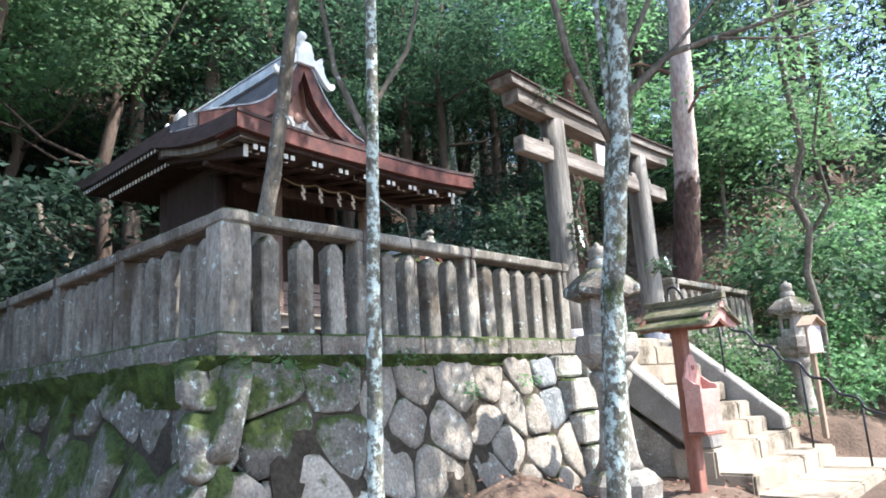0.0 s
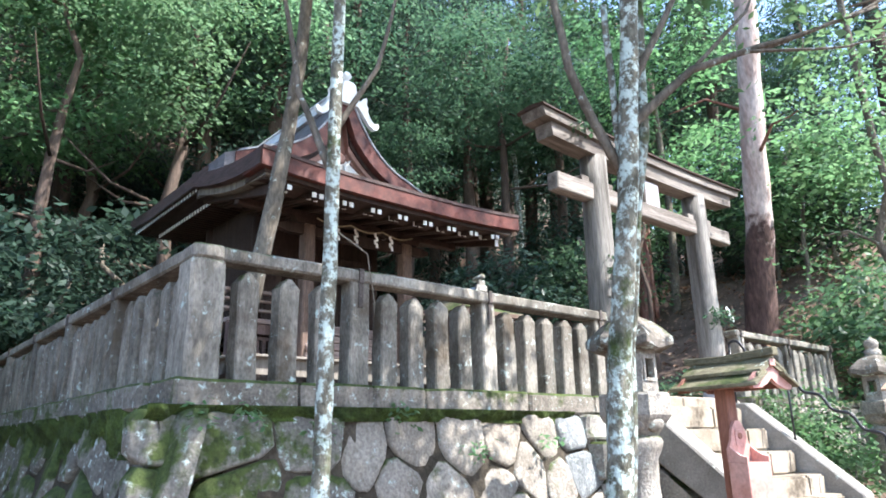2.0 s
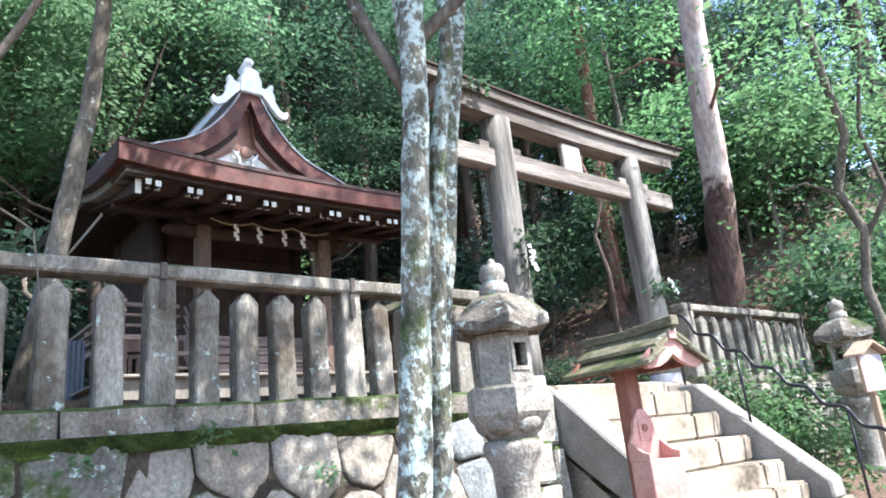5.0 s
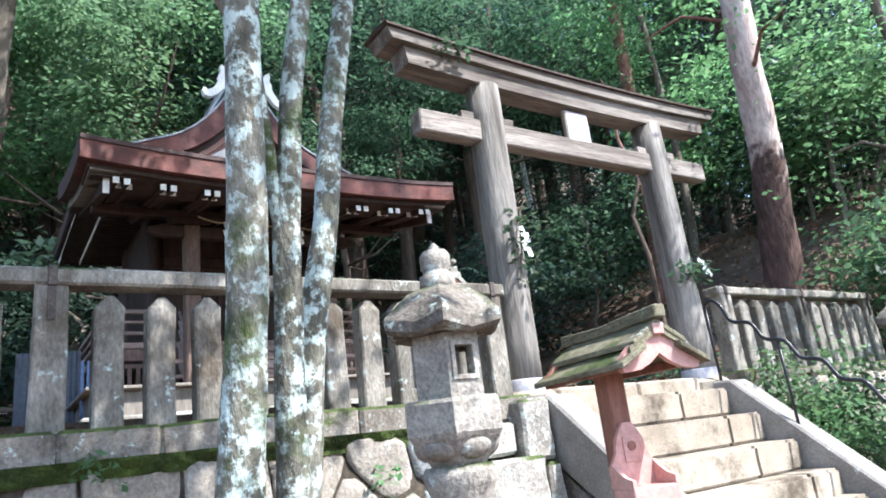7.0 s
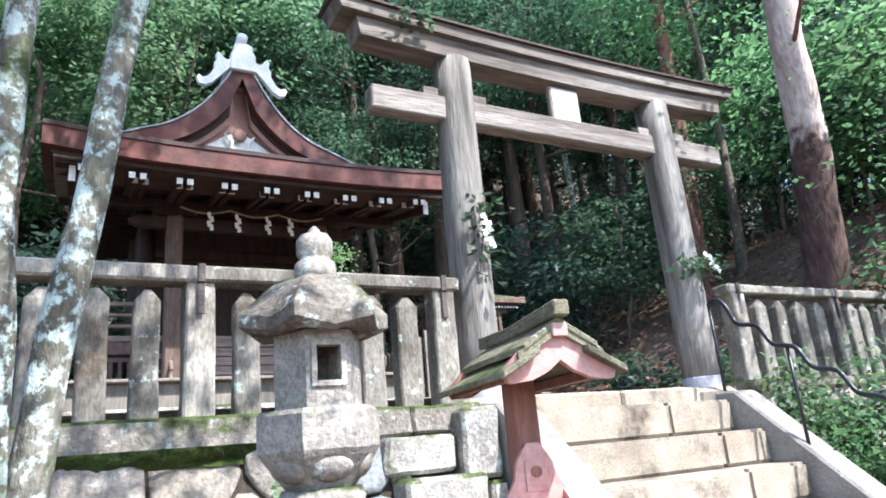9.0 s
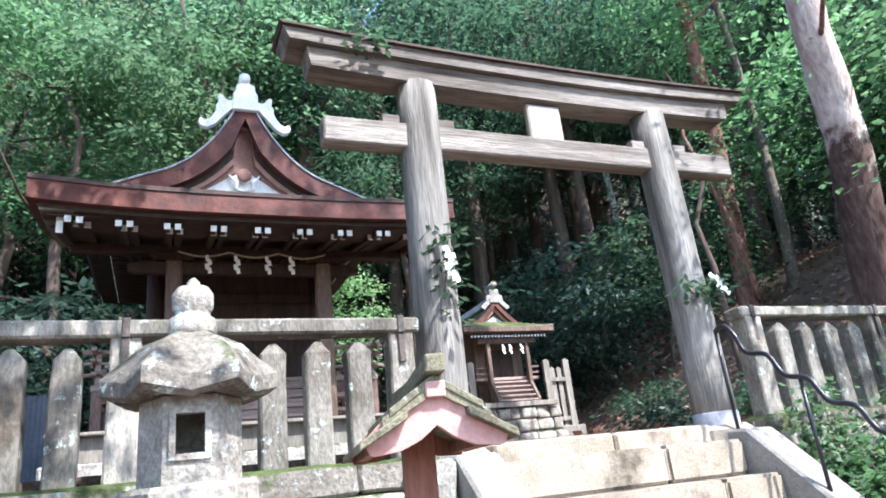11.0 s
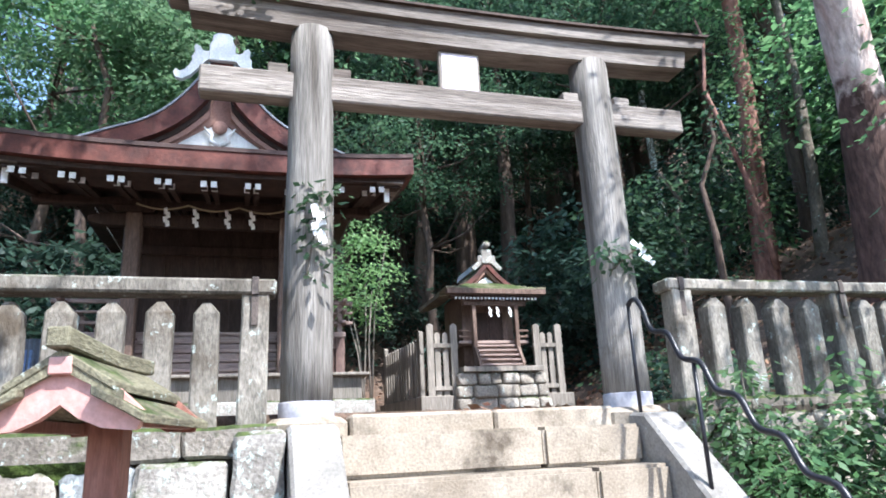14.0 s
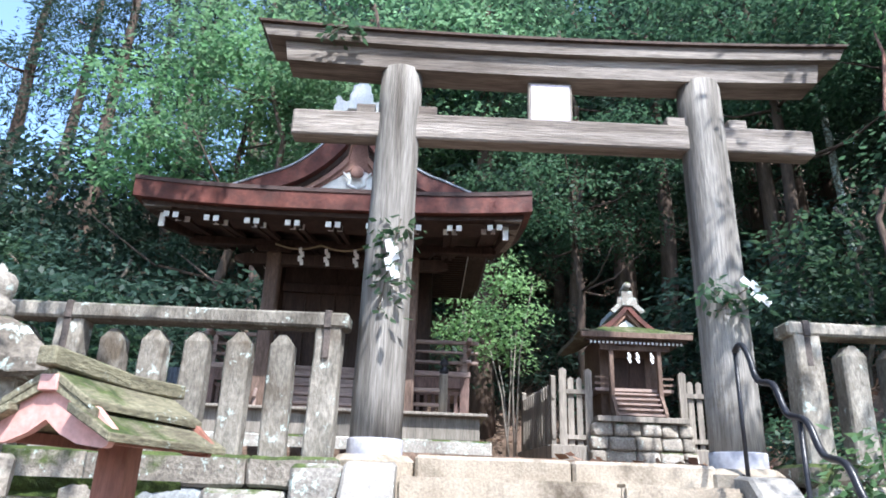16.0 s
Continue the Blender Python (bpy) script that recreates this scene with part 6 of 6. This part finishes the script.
v1, f1 = moss_strip(240, 12, lambda u, v, o: (-4.11 + 0.035 * v + o, 2.48 + 3.95 * u, 1.82 - 0.1 * v - 0.03 * max(0.0, u - 0.5) * v))
v2, f2 = moss_strip(300, 14, lambda u, v, o: (-4.1 - 8.5 * u, 2.6 - 0.06 * v - o, 1.83 - 0.34 * v))
f2 = [tuple(k + len(v1) for k in f[::-1]) for f in f2]
moss_band = part("moss_cushions", (v1 + v2, f1 + f2), MOSS, None, smooth=True)
tagged(moss_band, "thick green moss cushions along the wall's top ledge", "moss", kind="stuff")

# leafy sprigs tied to the gate pillars


def sprig(label, at, spread_y, spread_z, n, seed):
    t = thing("leafy_sprig", label, "sprig", at, "sprigs")
    r = random.Random(seed)
    cs = [(r.uniform(-0.02, 0.05), r.uniform(-1, 1) * spread_y, r.uniform(-1, 1) * spread_z) for _ in range(n)]
    part("twig", tube([(0, -spread_y * 0.5, -spread_z), (0.02, 0, 0), (0.0, spread_y * 0.6, spread_z)], 0.006, 6), GREY_BARK, t)
    o = new("leaves", leaf_mesh("leaves", cs, 7, 0.04, 0.085, LEAF_MID, seed, flat=1.0))
    o.parent = t


sprig("evergreen sprig tied round the gate pillar with a paper streamer", (-4.25, 7.53, 3.24), 0.1, 0.32, 15, 401)
sprig("evergreen sprig tied round the gate pillar with a paper streamer", (-4.25, 9.82, 3.1), 0.24, 0.1, 16, 402)
sprig("small leafy twig resting against the top lintel", (-4.23, 7.02, 5.04), 0.13, 0.05, 6, 403)
# weeds rooted in the wall joints
for y, z in ((3.62, 1.72), (5.05, 1.55), (3.1, 1.8), (4.3, 1.82), (2.75, 1.78), (5.9, 1.6)):
    t = thing("wall_weed", "small green weed rooted in a wall joint", "weed", (-4.02 - 0.12 * (z - 1.2), y, z), "wall weeds")
    o = new("leaves", leaf_mesh("leaves", [(0.03 + 0.03 * k, 0.05 * math.sin(k * 2.1 + y), -0.04 + 0.05 * math.cos(k * 1.7)) for k in range(5)], 6, 0.035, 0.065, LEAF_BRIGHT, int(y * 100), flat=1.0))
    o.parent = t

# far woods over the ridge
rw = random.Random(91)
fw = []
while len(fw) < 1500:
    x, y = rw.uniform(-56, -27), rw.uniform(-30, 50)
    if y - 6.5 - 0.16 * x < 0 and rw.random() < 0.95:
        continue
    fw.append((x, y, height(x, y) + 9.0 * rw.random() ** 1.6))
for _ in range(420):
    x, y = rw.uniform(-30, -1), rw.uniform(27, 42)
    fw.append((x, y, height(x, y) + 10.0 * rw.random() ** 1.5))
woods = new("far_woods", leaf_mesh("far_woods", fw, 40, 1.0, 0.42, LEAF_DARK, 92, 0.6, 0.3, 0.4))
tagged(woods, "dark dense cedar woods covering the far slope", "woods", kind="stuff")

# fallen leaves
rl = random.Random(55)
lc = []
while len(lc) < 5200:
    x, y = rl.uniform(-16, -4.8), rl.uniform(8.5, 19)
    if 9.3 < y < 12.0 and -11.2 < x < -9.0:
        continue
    lc.append((x, y, height(x, y) + 0.02))
litter = new("fallen_leaves", leaf_mesh("fallen_leaves", lc, 2, 0.12, 0.1, LEAF_DEAD, 501, flat=0.0, droop=0.0, narrow=0.6))
tagged(litter, "brown fallen leaves strewn over the slope", "fallen leaves", kind="stuff")
lc = [(rl.uniform(-4.0, -2.3), rl.uniform(2.6, 7.3)) for _ in range(420)]
litter2 = new("fallen_leaves", leaf_mesh("fallen_leaves", [(x, y, height(x, y) + 0.02) for x, y in lc], 2, 0.1, 0.06, LEAF_DEAD, 502, flat=0.0, droop=0.0, narrow=0.6))
tagged(litter2, "brown fallen leaves on the bare soil below the wall", "fallen leaves", kind="stuff")

# ---- fitted stones of the walls ----
def clip_cell(poly, a, b):
    """The part of poly nearer to a than to b."""
    mx, my, dx, dy = (a[0] + b[0]) / 2, (a[1] + b[1]) / 2, b[0] - a[0], b[1] - a[1]
    out = []
    for (x0, y0), (x1, y1) in zip(poly, poly[1:] + poly[:1]):
        s0, s1 = (x0 - mx) * dx + (y0 - my) * dy, (x1 - mx) * dx + (y1 - my) * dy
        if s0 <= 0:
            out.append((x0, y0))
        if s0 * s1 < 0:
            t = s0 / (s0 - s1)
            out.append((x0 + (x1 - x0) * t, y0 + (y1 - y0) * t))
    return out


def stone_cells(u0, u1, v0, v1, du, dv, seed, grow=0.0, jit=0.3):
    r = random.Random(seed)
    sites = []
    v, row = v0 + dv * 0.4, 0
    while v < v1 + dv * 0.3:
        k = 1 + grow * (v1 - v) / (v1 - v0)
        u = u0 + (du * k) * (0.5 if row % 2 else 0.05)
        while u < u1 + du * 0.3:
            sites.append((u + r.uniform(-jit, jit) * du * k, v + r.uniform(-jit, jit) * dv * k))
            u += du * k * r.uniform(0.75, 1.3)
        v += dv * k
        row += 1
    box = [(u0, v0), (u1, v0), (u1, v1), (u0, v1)]
    for s in sites:
        poly = box
        for q in sites:
            if q is not s and (q[0] - s[0]) ** 2 + (q[1] - s[1]) ** 2 < (4 * max(du, dv)) ** 2:
                poly = clip_cell(poly, s, q)
                if len(poly) < 3:
                    break
        if len(poly) >= 3:
            yield poly


def stone_wall(parent, cells, place, depth, gap, material, seed, label=""):
    """place(u, v, out) gives the world point; each stone is rounded, proud of the joints and uneven."""
    r = random.Random(seed)
    inv = parent.matrix_basis.inverted()
    for poly in cells:
        cx, cy = sum(p[0] for p in poly) / len(poly), sum(p[1] for p in poly) / len(poly)
        size = max(math.hypot(p[0] - cx, p[1] - cy) for p in poly)
        if size < 0.05:
            continue
        g = min(gap, size * 0.15)
        pts = []
        for (x0, y0), (x1, y1) in zip(poly, poly[1:] + poly[:1]):
            for t in (0.18, 0.5, 0.82):
                pts.append((x0 + (x1 - x0) * t, y0 + (y1 - y0) * t))
        pts = [(x - (x - cx) * g / max(0.03, math.hypot(x - cx, y - cy)), y - (y - cy) * g / max(0.03, math.hypot(x - cx, y - cy))) for x, y in pts]
        out = depth * r.uniform(0.45, 1.2)
        tilt = (r.uniform(-0.15, 0.15), r.uniform(-0.12, 0.12))
        bm = bmesh.new()
        rings = []
        for sc, o in ((1.0, -0.1), (1.0, -0.01), (0.97, out * 0.55), (0.9, out * 0.85), (0.72, out), (0.4, out * 1.06)):
            ring = []
            for x, y in pts:
                xx, yy = cx + (x - cx) * sc, cy + (y - cy) * sc
                w = o + (tilt[0] * (xx - cx) + tilt[1] * (yy - cy)) * (1 if o > 0 else 0)
                if o > 0:
                    w += 0.025 * noise.noise(Vector((xx * 5, yy * 5, seed))) + 0.01 * noise.noise(Vector((xx * 17, yy * 17, seed)))
                ring.append(bm.verts.new(inv @ Vector(place(xx, yy, w))))
            rings.append(ring)
        n = len(pts)
        for a, b in zip(rings, rings[1:]):
            for j in range(n):
                bm.faces.new((a[j], a[(j + 1) % n], b[(j + 1) % n], b[j]))
        bm.faces.new(rings[-1])
        bmesh.ops.recalc_face_normals(bm, faces=bm.faces[:])
        part("stone", bm, material(cx, cy, r) if callable(material) else material, parent, smooth=True)


def front_place(u, v, o):
    return (-3.9 - 0.17 * (v - 0.3) + o - 0.02, u, v)


def side_place(u, v, o):
    return (u, 2.38 + 0.21 * (v - 0.3) - o + 0.02, v)


def front_mat(u, v, r):
    if u < 3.7 and r.random() < 0.6:
        return MOSSY_STONE
    return r.choice((WALL_STONE, WALL_STONE, WALL_STONE, WALL_PALE, WALL_PALE, WALL_BLUE))


WALL_PALE = mat("pale_wall_stone", (0.22, 0.19, 0.155), (0.4, 0.355, 0.3), 2.6, 0.92, 0.6, 38, moss=0.15, lichen=0.3, vary=0.2)
WALL_BLUE = mat("blue_grey_wall_stone", (0.15, 0.16, 0.165), (0.3, 0.31, 0.31), 2.6, 0.92, 0.6, 38, moss=0.2, lichen=0.45, vary=0.2)
stone_wall(wall_front, list(stone_cells(2.4, 6.75, 0.3, 1.8, 0.42, 0.31, 3, 0.4)), front_place, 0.045, 0.008, front_mat, 5)
# squared lichen-covered blocks beside the steps
for y0, y1, z0, z1, x1 in ((6.55, 7.05, 1.56, 1.8, -4.04), (7.06, 7.36, 1.5, 1.96, -3.98), (6.62, 7.2, 1.2, 1.55, -3.93), (7.21, 7.36, 0.9, 1.49, -3.93), (6.7, 7.2, 0.85, 1.19, -3.88), (6.75, 7.36, 0.4, 0.84, -3.84)):
    bm = rough(cut(bx(-4.5, x1, y0, y1 - 0.01, z0, z1 - 0.01, 0.025), 3), 0.018, 6, y0)
    part("block", bm, GRANITE, wall_front)
stone_wall(wall_side, list(stone_cells(-13.0, -3.93, 0.25, 1.8, 0.55, 0.42, 8, 0.4)), side_place, 0.08, 0.01, MOSSY_STONE, 9)
stone_wall(wall_right, list(stone_cells(10.1, 14.4, 0.6, 1.95, 0.26, 0.18, 12, 0.2)), lambda u, v, o: (-3.96 - 0.1 * (v - 0.6) + o, u, v), 0.06, 0.01, lambda u, v, r: r.choice((WALL_STONE, WALL_PALE)), 13)


def courses(u0, u1, v0, v1, rows, du, seed):
    """Flat stacked stones in uneven courses."""
    r = random.Random(seed)
    h = (v1 - v0) / rows
    for k in range(rows):
        u = u0 - 0.02 * (rows - k)
        while u < u1 - 0.05:
            w = min(du * r.uniform(0.6, 1.35), u1 + 0.02 * (rows - k) - u)
            if u1 - u - w < 0.1:
                w = u1 + 0.02 * (rows - k) - u
            a, b = v0 + h * k + r.uniform(-0.015, 0.01), v0 + h * (k + 1) + r.uniform(-0.01, 0.015)
            c = r.uniform(0.02, 0.045)
            yield [(u + c, a), (u + w - c, a), (u + w, a + c), (u + w, b - c), (u + w - c, b), (u + c, b), (u, b - c), (u, a + c)]
            u += w


pale = lambda u, v, r: r.choice((WALL_STONE, WALL_PALE, WALL_PALE))
stone_wall(mini, list(courses(MY - 0.66, MY + 0.66, 2.06, MZ - 0.06, 4, 0.3, 14)), lambda u, v, o: (-9.3 + o - 0.14 * (v - 2.1), u, v), 0.1, 0.002, pale, 15)
stone_wall(mini, list(courses(-10.8, -9.36, 2.06, MZ - 0.06, 4, 0.32, 16)), lambda u, v, o: (u, MY - 0.57 - o, v), 0.07, 0.003, pale, 17)
